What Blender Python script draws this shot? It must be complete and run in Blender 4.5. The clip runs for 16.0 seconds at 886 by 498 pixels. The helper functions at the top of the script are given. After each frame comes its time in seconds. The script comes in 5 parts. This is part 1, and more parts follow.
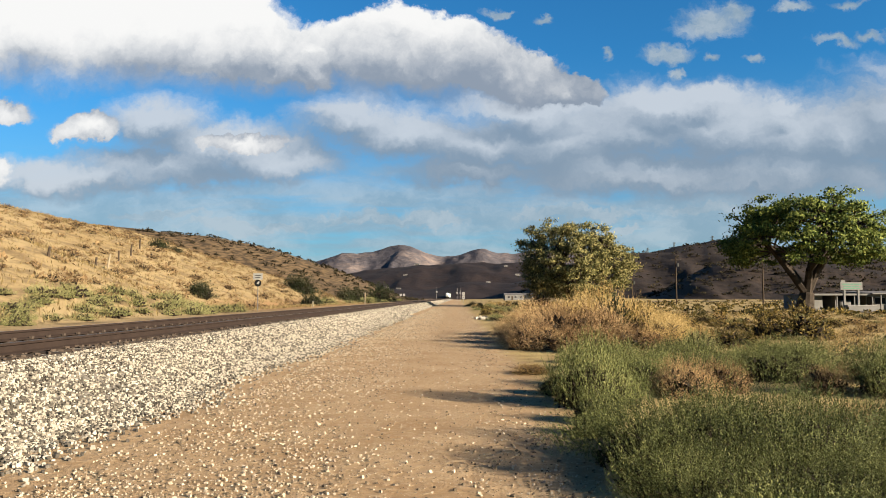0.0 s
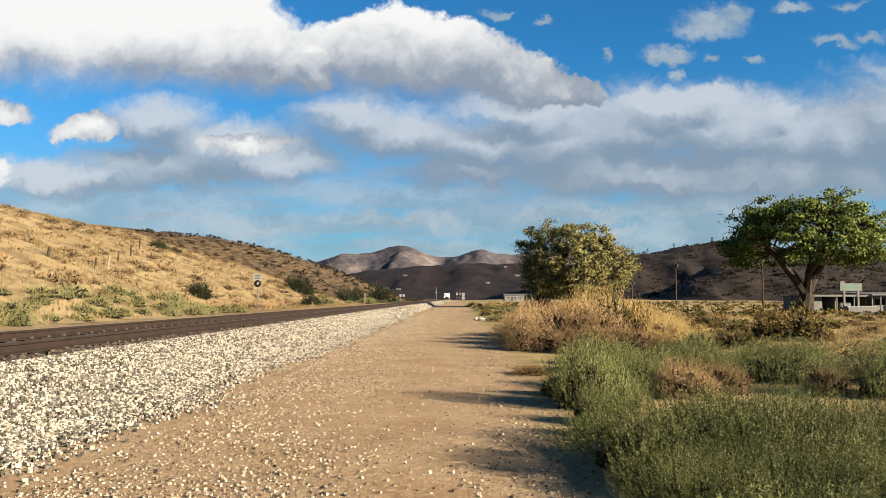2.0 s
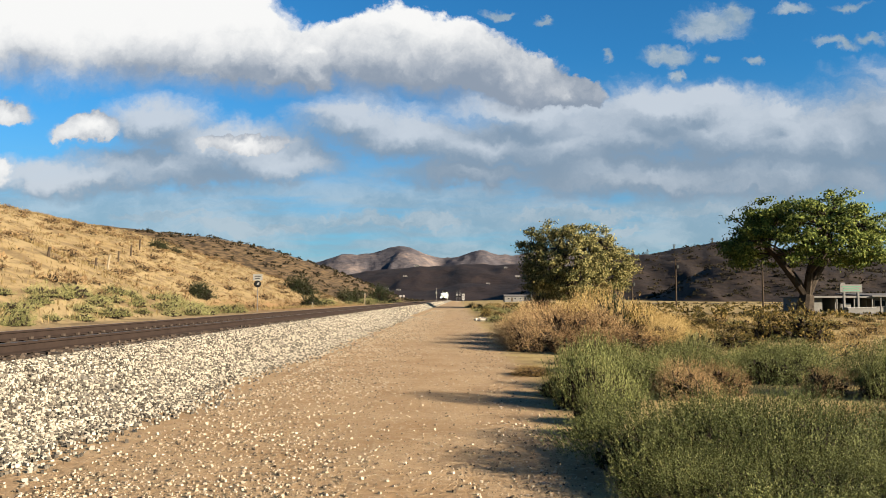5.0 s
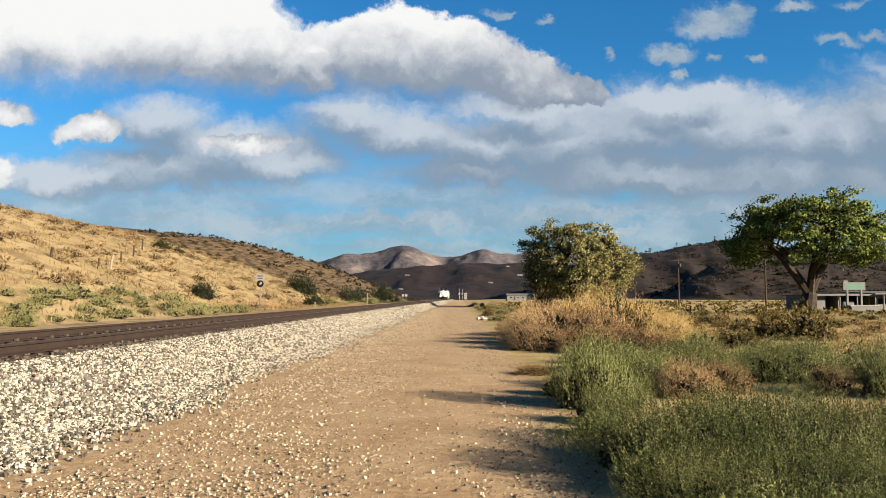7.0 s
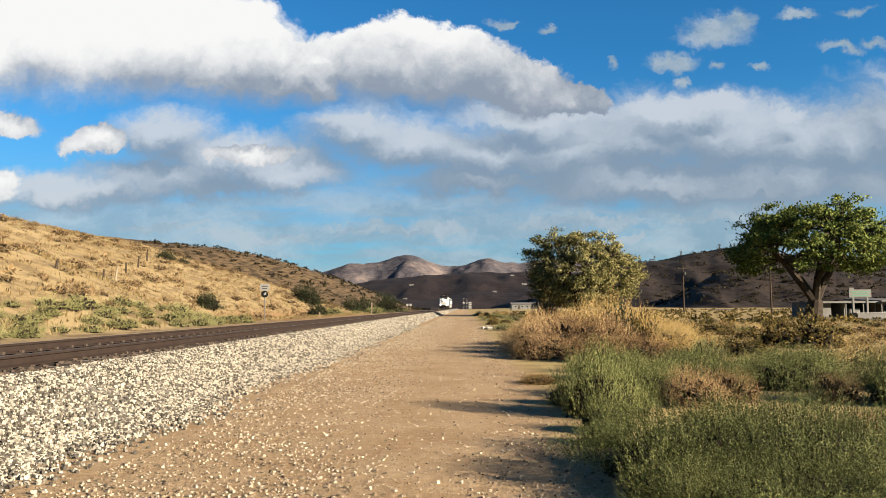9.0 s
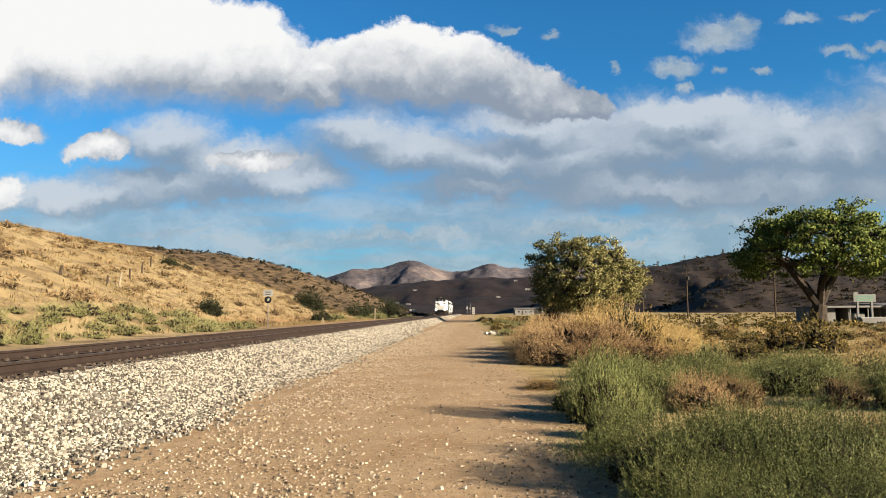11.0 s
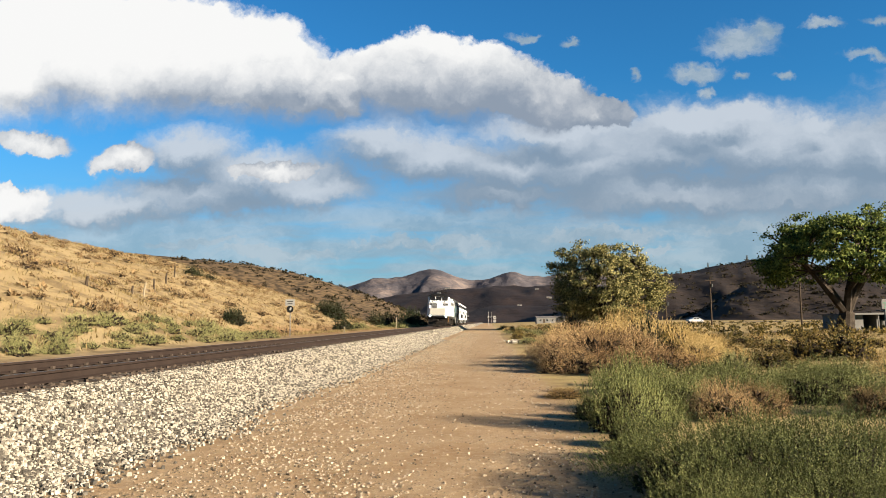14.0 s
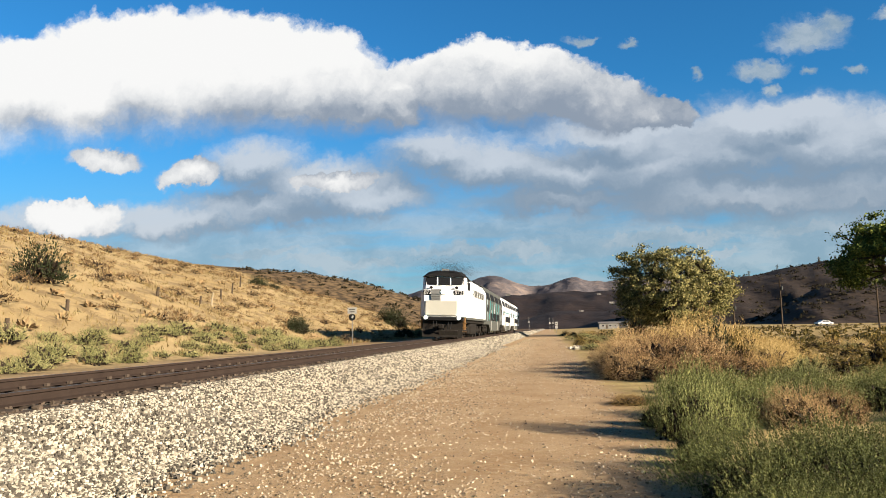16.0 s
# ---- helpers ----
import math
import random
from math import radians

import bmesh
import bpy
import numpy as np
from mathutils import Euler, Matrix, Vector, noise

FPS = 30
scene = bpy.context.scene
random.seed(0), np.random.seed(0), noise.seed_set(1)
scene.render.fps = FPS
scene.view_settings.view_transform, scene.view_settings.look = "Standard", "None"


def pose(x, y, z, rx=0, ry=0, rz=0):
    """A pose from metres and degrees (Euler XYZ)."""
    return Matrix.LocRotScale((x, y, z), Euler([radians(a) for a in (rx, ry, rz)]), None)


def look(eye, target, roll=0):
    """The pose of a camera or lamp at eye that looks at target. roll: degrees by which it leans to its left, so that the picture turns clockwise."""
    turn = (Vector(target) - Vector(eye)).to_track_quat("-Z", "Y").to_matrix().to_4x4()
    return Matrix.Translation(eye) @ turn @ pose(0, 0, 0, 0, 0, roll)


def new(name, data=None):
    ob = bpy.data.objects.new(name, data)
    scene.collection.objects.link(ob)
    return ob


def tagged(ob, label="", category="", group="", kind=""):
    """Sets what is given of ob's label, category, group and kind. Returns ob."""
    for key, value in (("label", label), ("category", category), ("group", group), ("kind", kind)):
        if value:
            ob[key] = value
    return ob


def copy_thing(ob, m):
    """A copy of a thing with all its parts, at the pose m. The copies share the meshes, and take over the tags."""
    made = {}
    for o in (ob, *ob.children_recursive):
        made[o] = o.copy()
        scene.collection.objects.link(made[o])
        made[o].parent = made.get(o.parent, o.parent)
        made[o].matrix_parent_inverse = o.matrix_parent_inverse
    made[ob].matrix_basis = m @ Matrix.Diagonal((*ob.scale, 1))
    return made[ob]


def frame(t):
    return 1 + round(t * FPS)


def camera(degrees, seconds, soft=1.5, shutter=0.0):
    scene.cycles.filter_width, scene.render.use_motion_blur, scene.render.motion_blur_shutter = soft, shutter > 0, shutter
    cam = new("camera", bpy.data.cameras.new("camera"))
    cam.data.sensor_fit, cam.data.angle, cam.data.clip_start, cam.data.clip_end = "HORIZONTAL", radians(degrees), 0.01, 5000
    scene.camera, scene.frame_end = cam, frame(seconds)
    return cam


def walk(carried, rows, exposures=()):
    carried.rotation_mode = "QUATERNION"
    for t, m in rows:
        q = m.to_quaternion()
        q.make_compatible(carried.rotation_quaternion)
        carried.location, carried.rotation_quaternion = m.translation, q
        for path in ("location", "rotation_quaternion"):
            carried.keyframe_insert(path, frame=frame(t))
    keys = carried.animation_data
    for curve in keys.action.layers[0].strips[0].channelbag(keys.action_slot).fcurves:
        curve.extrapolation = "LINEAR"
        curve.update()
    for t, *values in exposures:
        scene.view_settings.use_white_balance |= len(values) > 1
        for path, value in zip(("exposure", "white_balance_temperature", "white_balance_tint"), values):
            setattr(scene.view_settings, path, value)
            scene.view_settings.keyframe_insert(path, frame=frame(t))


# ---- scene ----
# ---- camera ----
EYE = Vector((0.0, 0.0, 1.6))
SWING = [  # seconds, heading, pitch, lean in degrees
    (0.0, 0.0, 3.7, 0.0), (0.5, 0.0, 3.7, 0.0), (1.0, 0.011, 3.708, 0.012), (1.5, 0.005, 3.717, 0.055),
    (2.0, 0.016, 3.753, 0.072), (2.5, 0.033, 3.766, 0.085), (3.0, 0.037, 3.797, 0.135), (3.5, 0.053, 3.819, 0.126),
    (4.0, 0.056, 3.841, 0.16), (6.5, -0.119, 3.73, 0.034), (7.0, -0.167, 3.738, -0.029), (7.5, -0.236, 3.839, -0.088),
    (8.0, -0.309, 4.031, -0.15), (8.5, -0.389, 4.252, -0.216), (9.0, -0.479, 4.449, -0.322)]
SWING += [
    (11.5, -0.824, 4.917, -0.432), (12.0, -1.006, 4.983, -0.43), (12.5, -1.237, 5.095, -0.513),
    (13.0, -1.539, 5.227, -0.508), (13.5, -1.888, 5.379, -0.605), (14.0, -2.307, 5.534, -0.661),
    (14.5, -2.815, 5.717, -0.65), (15.0, -3.602, 5.887, -0.673), (15.5, -4.92, 6.069, -0.697), (16.0, -6.857, 6.118, -1.178)]


def heading(yaw, pitch, lean):
    way = Vector((math.sin(radians(yaw)) * math.cos(radians(pitch)), math.cos(radians(yaw)) * math.cos(radians(pitch)),
                  math.sin(radians(pitch))))
    return look(EYE, EYE + way, lean)


cam = camera(61.03, 16.0, soft=0.5)
walk(cam, [(t, heading(a, b, c)) for t, a, b, c in SWING])

# ---- sun, sky and clouds ----
SUN_WAY = Vector((0.87, -0.5, 0.34)).normalized()  # towards the sun
sun = new("sun", bpy.data.lights.new("sun", "SUN"))
sun.data.energy, sun.data.angle, sun.data.color = 5.0, radians(0.5), (1.0, 0.85, 0.66)
sun.matrix_basis = look(SUN_WAY * 100, (0, 0, 0))
scene.view_settings.exposure = 2.45

CUMULUS = [  # heading tangent, height tangent, half width, half height
    (-0.702, 0.359, 0.270, 0.105), (-0.544, 0.370, 0.278, 0.109), (-0.402, 0.359, 0.218, 0.101), (-0.289, 0.329, 0.143, 0.072),
    (-0.206, 0.314, 0.096, 0.061), (-0.225, 0.342, 0.029, 0.032), (-0.180, 0.335, 0.026, 0.028), (-0.078, 0.325, 0.127, 0.072),
    (0.005, 0.317, 0.110, 0.068), (0.080, 0.295, 0.096, 0.050), (0.155, 0.276, 0.072, 0.028), (-0.477, 0.229, 0.053, 0.028),
    (-0.612, 0.255, 0.076, 0.022), (-0.270, 0.207, 0.067, 0.012), (-0.653, 0.169, 0.080, 0.033)]

BANKS = [  # heading tangent, height tangent, half width, half height
    (-0.386, 0.235, 0.104, 0.040), (-0.304, 0.205, 0.160, 0.036), (-0.229, 0.182, 0.122, 0.034), (-0.364, 0.174, 0.188, 0.037),
    (-0.499, 0.162, 0.160, 0.029), (-0.680, 0.171, 0.150, 0.029), (-0.123, 0.242, 0.104, 0.040), (-0.048, 0.220, 0.131, 0.048),
    (0.057, 0.205, 0.169, 0.055), (0.162, 0.212, 0.179, 0.070), (0.260, 0.223, 0.160, 0.074), (0.365, 0.225, 0.160, 0.074),
    (0.463, 0.214, 0.131, 0.068), (0.538, 0.216, 0.131, 0.077), (0.621, 0.235, 0.131, 0.089), (0.275, 0.167, 0.310, 0.045),
    (0.463, 0.167, 0.244, 0.040), (0.050, 0.167, 0.150, 0.021), (0.125, 0.255, 0.150, 0.026), (0.298, 0.262, 0.122, 0.036),
    (0.459, 0.255, 0.043, 0.022), (0.365, 0.272, 0.066, 0.022)]

VEIL = [  # heading tangent, height tangent, half width, half height
    (0.362, 0.374, 0.060, 0.026), (0.395, 0.386, 0.032, 0.023), (0.309, 0.333, 0.047, 0.014), (0.217, 0.329, 0.013, 0.008),
    (0.418, 0.325, 0.015, 0.010), (0.538, 0.344, 0.045, 0.010), (0.580, 0.353, 0.030, 0.012), (0.478, 0.390, 0.038, 0.011),
    (0.553, 0.395, 0.038, 0.009), (0.141, 0.377, 0.021, 0.009), (-0.259, 0.389, 0.034, 0.011), (0.317, 0.310, 0.014, 0.014),
    (0.373, 0.321, 0.017, 0.011), (0.072, 0.390, 0.030, 0.008), (-0.063, 0.105, 0.248, 0.020), (-0.251, 0.097, 0.188, 0.018),
    (0.162, 0.112, 0.195, 0.018), (0.350, 0.120, 0.135, 0.017), (-0.402, 0.112, 0.150, 0.015), (0.245, 0.092, 0.038, 0.008)]


class Nodes:
    """Short-hand for building a node tree."""

    def __init__(self, tree):
        self.tree = tree
        tree.nodes.clear()

    def add(self, kind, ins=None):
        n = self.tree.nodes.new(kind)
        for k, v in (ins or {}).items():
            if isinstance(v, bpy.types.NodeSocket):
                self.tree.links.new(v, n.inputs[k])
            else:
                n.inputs[k].default_value = v
        return n

    def math(self, op, a, b=0.0, c=0.0, clamp=False):
        n = self.add("ShaderNodeMath", {0: a, 1: b, 2: c})
        n.operation, n.use_clamp = op, clamp
        return n.outputs[0]

    def vec(self, op, a, b=(0, 0, 0)):
        n = self.add("ShaderNodeVectorMath", {0: a, 1: b})
        n.operation = op
        return n.outputs["Value"] if op == "LENGTH" else n.outputs["Vector"]

    def noise(self, v, scale, detail=4.0, rough=0.55, color=False):
        n = self.add("ShaderNodeTexNoise", {"Vector": v, "Scale": scale, "Detail": detail, "Roughness": rough})
        return n.outputs["Color" if color else "Fac"]

    def step(self, x, lo, hi, a=0.0, b=1.0):
        n = self.add("ShaderNodeMapRange", {"Value": x, "From Min": lo, "From Max": hi, "To Min": a, "To Max": b})
        n.interpolation_type = "SMOOTHSTEP"
        return n.outputs[0]

    def mix(self, f, a, b, blend="MIX"):
        n = self.add("ShaderNodeMix")
        n.data_type, n.blend_type = "RGBA", blend
        for s, v in ((n.inputs[0], f), (n.inputs[6], a), (n.inputs[7], b)):
            if isinstance(v, bpy.types.NodeSocket):
                self.tree.links.new(v, s)
            else:
                s.default_value = (*v, 1) if isinstance(v, tuple) and len(v) == 3 else v
        return n.outputs[2]


def make_sky():
    world = bpy.data.worlds.new("sky")
    world.use_nodes = True
    scene.world = world
    N = Nodes(world.node_tree)
    sky = N.add("ShaderNodeTexSky")
    sky.sky_type, sky.sun_disc = "NISHITA", False
    sky.sun_elevation, sky.sun_rotation = math.asin(SUN_WAY.z), math.atan2(SUN_WAY.x, SUN_WAY.y)
    sky.air_density, sky.dust_density, sky.ozone_density = 1.0, 0.6, 2.0
    way = N.add("ShaderNodeTexCoord").outputs["Generated"]
    xyz = N.add("ShaderNodeSeparateXYZ", {0: way})
    ahead = N.math("MAXIMUM", xyz.outputs[1], 0.08)
    u = N.math("DIVIDE", xyz.outputs[0], ahead)
    v = N.math("DIVIDE", xyz.outputs[2], ahead)
    flat = N.add("ShaderNodeCombineXYZ", {0: u, 1: v}).outputs[0]
    # ragged edges: the plane is pushed about at three scales
    def push(scale, detail, amount):
        w = N.vec("SCALE", N.vec("SUBTRACT", N.noise(flat, scale, detail, 0.6, color=True), (0.5, 0.5, 0.5)))
        w.node.inputs["Scale"].default_value = amount
        return w

    p = N.vec("ADD", flat, N.vec("ADD", push(6.0, 2.0, 0.04), N.vec("ADD", push(20.0, 4.0, 0.045), push(75.0, 4.0, 0.016))))

    def field(point, blobs):
        d = None
        for cu, cv, ru, rv in blobs:
            q = N.vec("MULTIPLY", N.vec("SUBTRACT", point, (cu, cv, 0)), (1 / ru, 1 / rv, 0))
            e = N.math("SUBTRACT", 1.0, N.vec("LENGTH", q))
            d = e if d is None else N.math("SMOOTH_MAX", d, e, 0.2)
        return d

    above = N.vec("ADD", p, (0.014, 0.036, 0))
    puff = N.math("SUBTRACT", N.noise(p, 13.0, 8.0, 0.58), 0.5)
    soft = N.math("SUBTRACT", N.noise(N.vec("MULTIPLY", p, (1.0, 2.2, 1.0)), 8.0, 8.0, 0.62), 0.5)
    c0, c1 = field(p, CUMULUS), field(above, CUMULUS)
    b0, b1 = field(p, BANKS), field(above, BANKS)
    v0 = field(p, VEIL)
    c_rise, b_rise = N.math("SUBTRACT", c0, c1), N.math("SUBTRACT", b0, b1)
    # crisp sunny tops, soft undersides
    c_edge = N.step(c_rise, -0.5, 0.35, 0.75, 0.14)
    c_mask = N.step(N.math("DIVIDE", N.math("MULTIPLY_ADD", puff, 0.55, c0), c_edge), 0.0, 1.0)
    b_mask = N.step(N.math("MULTIPLY_ADD", soft, 1.15, b0), -0.1, 0.6)
    high = N.math("MULTIPLY", N.math("MAXIMUM", N.math("SUBTRACT", v, 0.345), -0.035), 13.0)
    high = N.math("SUBTRACT", high, N.math("MULTIPLY", N.math("ADD", u, 0.24), 1.1))
    c_lit = N.step(N.math("ADD", high, N.math("MULTIPLY_ADD", puff, 2.2, N.math("MULTIPLY", c_rise, 0.9))), -0.85, 0.75)
    b_lit = N.step(N.math("MULTIPLY_ADD", soft, 1.7, N.math("MULTIPLY", b_rise, 1.5)), -0.45, 1.25)
    # thin streaked layer low over the hills
    streak = N.noise(N.vec("MULTIPLY", N.vec("ADD", flat, push(9.0, 3.0, 0.025)), (2.2, 17.0, 1.0)), 1.6, 5.0, 0.55)
    band = N.step(v, 0.22, 0.12)
    s_mask = N.math("MULTIPLY", N.step(N.math("MULTIPLY_ADD", band, 0.1, streak), 0.4, 0.64), N.math("MULTIPLY", band, 0.72))
    v_mask = N.math("MULTIPLY", N.step(N.math("MULTIPLY_ADD", soft, 1.9, v0), 0.0, 0.75), 0.85)
    s_mask = N.math("MAXIMUM", s_mask, v_mask)
    # elsewhere in the sky: broken cloud on a high flat layer
    up = N.math("MAXIMUM", xyz.outputs[2], 0.05)
    layer = N.add("ShaderNodeCombineXYZ", {0: N.math("DIVIDE", xyz.outputs[0], up), 1: N.math("DIVIDE", xyz.outputs[1], up)}).outputs[0]
    far = N.step(N.noise(layer, 0.9, 5.0), 0.56, 0.72)
    beside = N.math("MAXIMUM", N.step(N.math("ABSOLUTE", u), 0.75, 1.1), N.math("MAXIMUM", N.step(v, 0.5, 0.7), N.step(xyz.outputs[1], 0.3, 0.1)))
    far = N.math("MULTIPLY", N.math("MULTIPLY", far, beside), N.step(xyz.outputs[2], 0.0, 0.1))

    col = N.mix(1.0, sky.outputs[0], SKY_TINT, "MULTIPLY")
    col = N.mix(N.step(v, 0.34, 0.06, 0.0, 0.4), col, (3.4, 4.9, 6.0))
    col = N.mix(s_mask, col, N.mix(N.step(soft, -0.12, 0.15), (3.2, 4.3, 5.2), (5.3, 6.1, 6.7)))
    col = N.mix(N.math("MULTIPLY", b_mask, 0.92), col, N.mix(b_lit, (2.65, 3.5, 4.5), (6.5, 7.1, 7.8)))
    col = N.mix(c_mask, col, N.mix(c_lit, (3.0, 3.65, 4.6), (10.2, 10.2, 10.1)))
    col = N.mix(far, col, (3.6, 3.7, 3.8))
    bg = N.add("ShaderNodeBackground", {"Color": col, "Strength": 0.0169})
    out = N.add("ShaderNodeOutputWorld", {"Surface": bg.outputs[0]})


SKY_TINT = (0.29, 1.12, 1.7)
make_sky()

# ---- materials ----
def surface(name, colours, scale=6.0, fine=60.0, rough=0.85, metal=0.0, bump=0.3, dist=0.02, island=0.0, leaf=0.0, random_tint=0.0, tone=0.295):
    """A procedural surface: colours from dark to light over coarse and fine noise, with relief."""
    m = bpy.data.materials.new(name)
    m.use_nodes = True
    N = Nodes(m.node_tree)
    co = N.add("ShaderNodeTexCoord").outputs["Object"]
    coarse, grain = N.noise(co, scale, 5.0), N.noise(co, fine, 4.0, 0.6)
    f = N.math("MULTIPLY_ADD", grain, 0.45, N.math("MULTIPLY", coarse, 0.55))
    if island:
        g = N.add("ShaderNodeNewGeometry").outputs["Random Per Island"]
        f = N.math("MULTIPLY_ADD", N.math("SUBTRACT", g, 0.5), island, f)
    if random_tint:
        r = N.add("ShaderNodeObjectInfo").outputs["Random"]
        f = N.math("MULTIPLY_ADD", N.math("SUBTRACT", r, 0.5), random_tint, f)
    ramp = N.add("ShaderNodeValToRGB", {0: f})
    els = ramp.color_ramp.elements
    n = len(colours)
    while len(els) < n:
        els.new(0.5)
    for i, c in enumerate(colours):
        els[i].position = 0.5 if n == 1 else 0.3 + 0.4 * i / (n - 1)
        els[i].color = (*(tone * k for k in c), 1)
    if n == 1:
        els[1].color = (*(tone * k for k in colours[0]), 1)
    bs = N.add("ShaderNodeBsdfPrincipled", {"Base Color": ramp.outputs[0], "Roughness": rough, "Metallic": metal, "Specular IOR Level": 0.1 if rough >= 0.7 else 0.5})
    if bump:
        b = N.add("ShaderNodeBump", {"Height": f, "Strength": bump, "Distance": dist})
        N.tree.links.new(b.outputs[0], bs.inputs["Normal"])
    last = bs.outputs[0]
    if leaf:
        tr = N.add("ShaderNodeBsdfTranslucent", {"Color": ramp.outputs[0]})
        last = N.add("ShaderNodeMixShader", {0: leaf, 1: last, 2: tr.outputs[0]}).outputs[0]
    N.add("ShaderNodeOutputMaterial", {"Surface": last})
    return m


def track_x(y):
    return -7.7 + 0.0195 * y


def ground_material():
    m = bpy.data.materials.new("ground_earth")
    m.use_nodes = True
    N = Nodes(m.node_tree)
    co = N.add("ShaderNodeNewGeometry").outputs["Position"]
    xyz = N.add("ShaderNodeSeparateXYZ", {0: co})
    x, y, z = xyz.outputs
    side = N.math("SUBTRACT", N.math("MULTIPLY_ADD", y, -0.0195, x), -7.7)
    big, mid, fine, tiny = N.noise(co, 0.12, 4), N.noise(co, 0.9, 5), N.noise(co, 9.0, 5, 0.65), N.noise(co, 70.0, 3)
    dirt = N.mix(N.step(mid, 0.3, 0.7), (0.172, 0.110, 0.056), (0.222, 0.154, 0.086))
    dirt = N.mix(N.step(fine, 0.45, 0.75), dirt, (0.247, 0.183, 0.112))
    dirt = N.mix(N.math("MULTIPLY", N.step(tiny, 0.5, 0.7), 0.5), dirt, (0.100, 0.069, 0.041))
    cell = N.add("ShaderNodeTexVoronoi", {"Vector": N.vec("ADD", co, N.vec("MULTIPLY", N.noise(co, 30.0, 2, color=True), (0.009, 0.009, 0.009))), "Scale": 26.0, "Randomness": 1.0})
    pebble = N.math("MULTIPLY", N.step(cell.outputs["Distance"], 0.34, 0.22), N.step(N.math("ADD", N.math("MULTIPLY", mid, 0.7), N.math("MULTIPLY", big, 0.3)), 0.40, 0.56))
    shade = N.add("ShaderNodeSeparateColor", {0: cell.outputs["Color"]}).outputs[0]
    dirt = N.mix(N.math("MULTIPLY", pebble, 0.85), dirt, N.mix(N.step(shade, 0.35, 0.75), (0.072, 0.050, 0.031), (0.285, 0.223, 0.146)))
    straw = N.mix(N.step(mid, 0.35, 0.65), (0.129, 0.091, 0.039), (0.217, 0.165, 0.070))
    straw = N.mix(N.math("MULTIPLY", N.step(fine, 0.5, 0.72), 0.7), straw, (0.087, 0.061, 0.029))
    slope = N.mix(N.step(big, 0.35, 0.65), (0.153, 0.109, 0.051), (0.183, 0.137, 0.070))
    patch = N.noise(N.vec("MULTIPLY", co, (1.0, 1.0, 2.2)), 0.55, 6, 0.65)
    slope = N.mix(N.math("MULTIPLY", N.step(patch, 0.46, 0.62), 0.85), slope, (0.081, 0.056, 0.028))
    slope = N.mix(N.math("MULTIPLY", N.step(fine, 0.5, 0.75), 0.5), slope, (0.202, 0.158, 0.094))
    bank = N.mix(N.step(fine, 0.3, 0.7), (0.148, 0.081, 0.034), (0.178, 0.110, 0.053))
    wob = N.math("MULTIPLY", N.math("SUBTRACT", mid, 0.5), 2.0)
    sw = N.math("ADD", side, wob)
    col = N.mix(N.step(sw, 8.6, 9.6), dirt, straw)
    left = N.step(sw, -3.5, -4.5)
    col = N.mix(left, col, slope)
    bankm = N.math("MULTIPLY", N.math("MULTIPLY", N.step(sw, -4.0, -5.5), N.step(sw, -11.5, -9.0)), N.math("MULTIPLY", N.step(y, 40.0, 60.0), N.step(y, 112.0, 104.0)))
    col = N.mix(bankm, col, bank)
    dark = N.math("MULTIPLY", left, N.step(N.math("MULTIPLY_ADD", wob, 8.0, y), 135.0, 165.0))
    scrub = N.mix(N.step(patch, 0.42, 0.58), (0.080, 0.054, 0.028), (0.024, 0.017, 0.010))
    col = N.mix(dark, col, scrub)
    bs = N.add("ShaderNodeBsdfPrincipled", {"Base Color": col, "Roughness": 0.95, "Specular IOR Level": 0.1})
    hgt = N.math("MULTIPLY_ADD", pebble, 0.5, N.math("MULTIPLY_ADD", tiny, 0.25, fine))
    b = N.add("ShaderNodeBump", {"Height": hgt, "Strength": 0.6, "Distance": 0.05})
    N.tree.links.new(b.outputs[0], bs.inputs["Normal"])
    N.add("ShaderNodeOutputMaterial", {"Surface": bs.outputs[0]})
    return m


M_GROUND = ground_material()
M_BALLAST = surface("ballast_bed", [(0.12, 0.105, 0.085), (0.34, 0.305, 0.25), (0.62, 0.565, 0.48)], 16, 45, bump=1.0, dist=0.05)
M_STONE = surface("crushed_stone", [(0.14, 0.123, 0.098), (0.42, 0.37, 0.29), (0.76, 0.68, 0.54)], 4, 50, island=1.0)
M_RAIL = surface("rusty_rail", [(0.045, 0.030, 0.024), (0.085, 0.058, 0.045)], 3, 40, rough=0.75, metal=0.2)
M_RAILTOP = surface("worn_rail_head", [(0.10, 0.075, 0.06), (0.22, 0.19, 0.17)], 3, 60, rough=0.45, metal=0.7)
M_TIE = surface("weathered_tie", [(0.06, 0.045, 0.035), (0.14, 0.105, 0.08)], 5, 40, rough=0.9, random_tint=0.3)
M_WHITE = surface("white_train_paint", [(0.72, 0.72, 0.70), (0.82, 0.82, 0.80)], 1.2, 12, rough=0.35, bump=0.05, tone=0.5)
M_BLACK = surface("black_train_paint", [(0.008, 0.008, 0.009), (0.02, 0.02, 0.021)], 2, 20, rough=0.7, bump=0.05)
# bare tan rock, with blue distance haze painted into the darker tones
M_MTN_HAZE = surface("hazed_tan_mountain", [(0.085, 0.083, 0.10), (0.165, 0.145, 0.155), (0.44, 0.34, 0.285)], 0.006, 0.04, bump=0.9, dist=14)
# cloud shadow over the valley hills is put into this near-black brown
M_MTN_CLOUD_SHADE = surface("cloud_shaded_scrub_hill", [(0.012, 0.008, 0.008), (0.030, 0.0195, 0.0175), (0.066, 0.043, 0.034)], 0.014, 0.10, bump=0.8, dist=4)
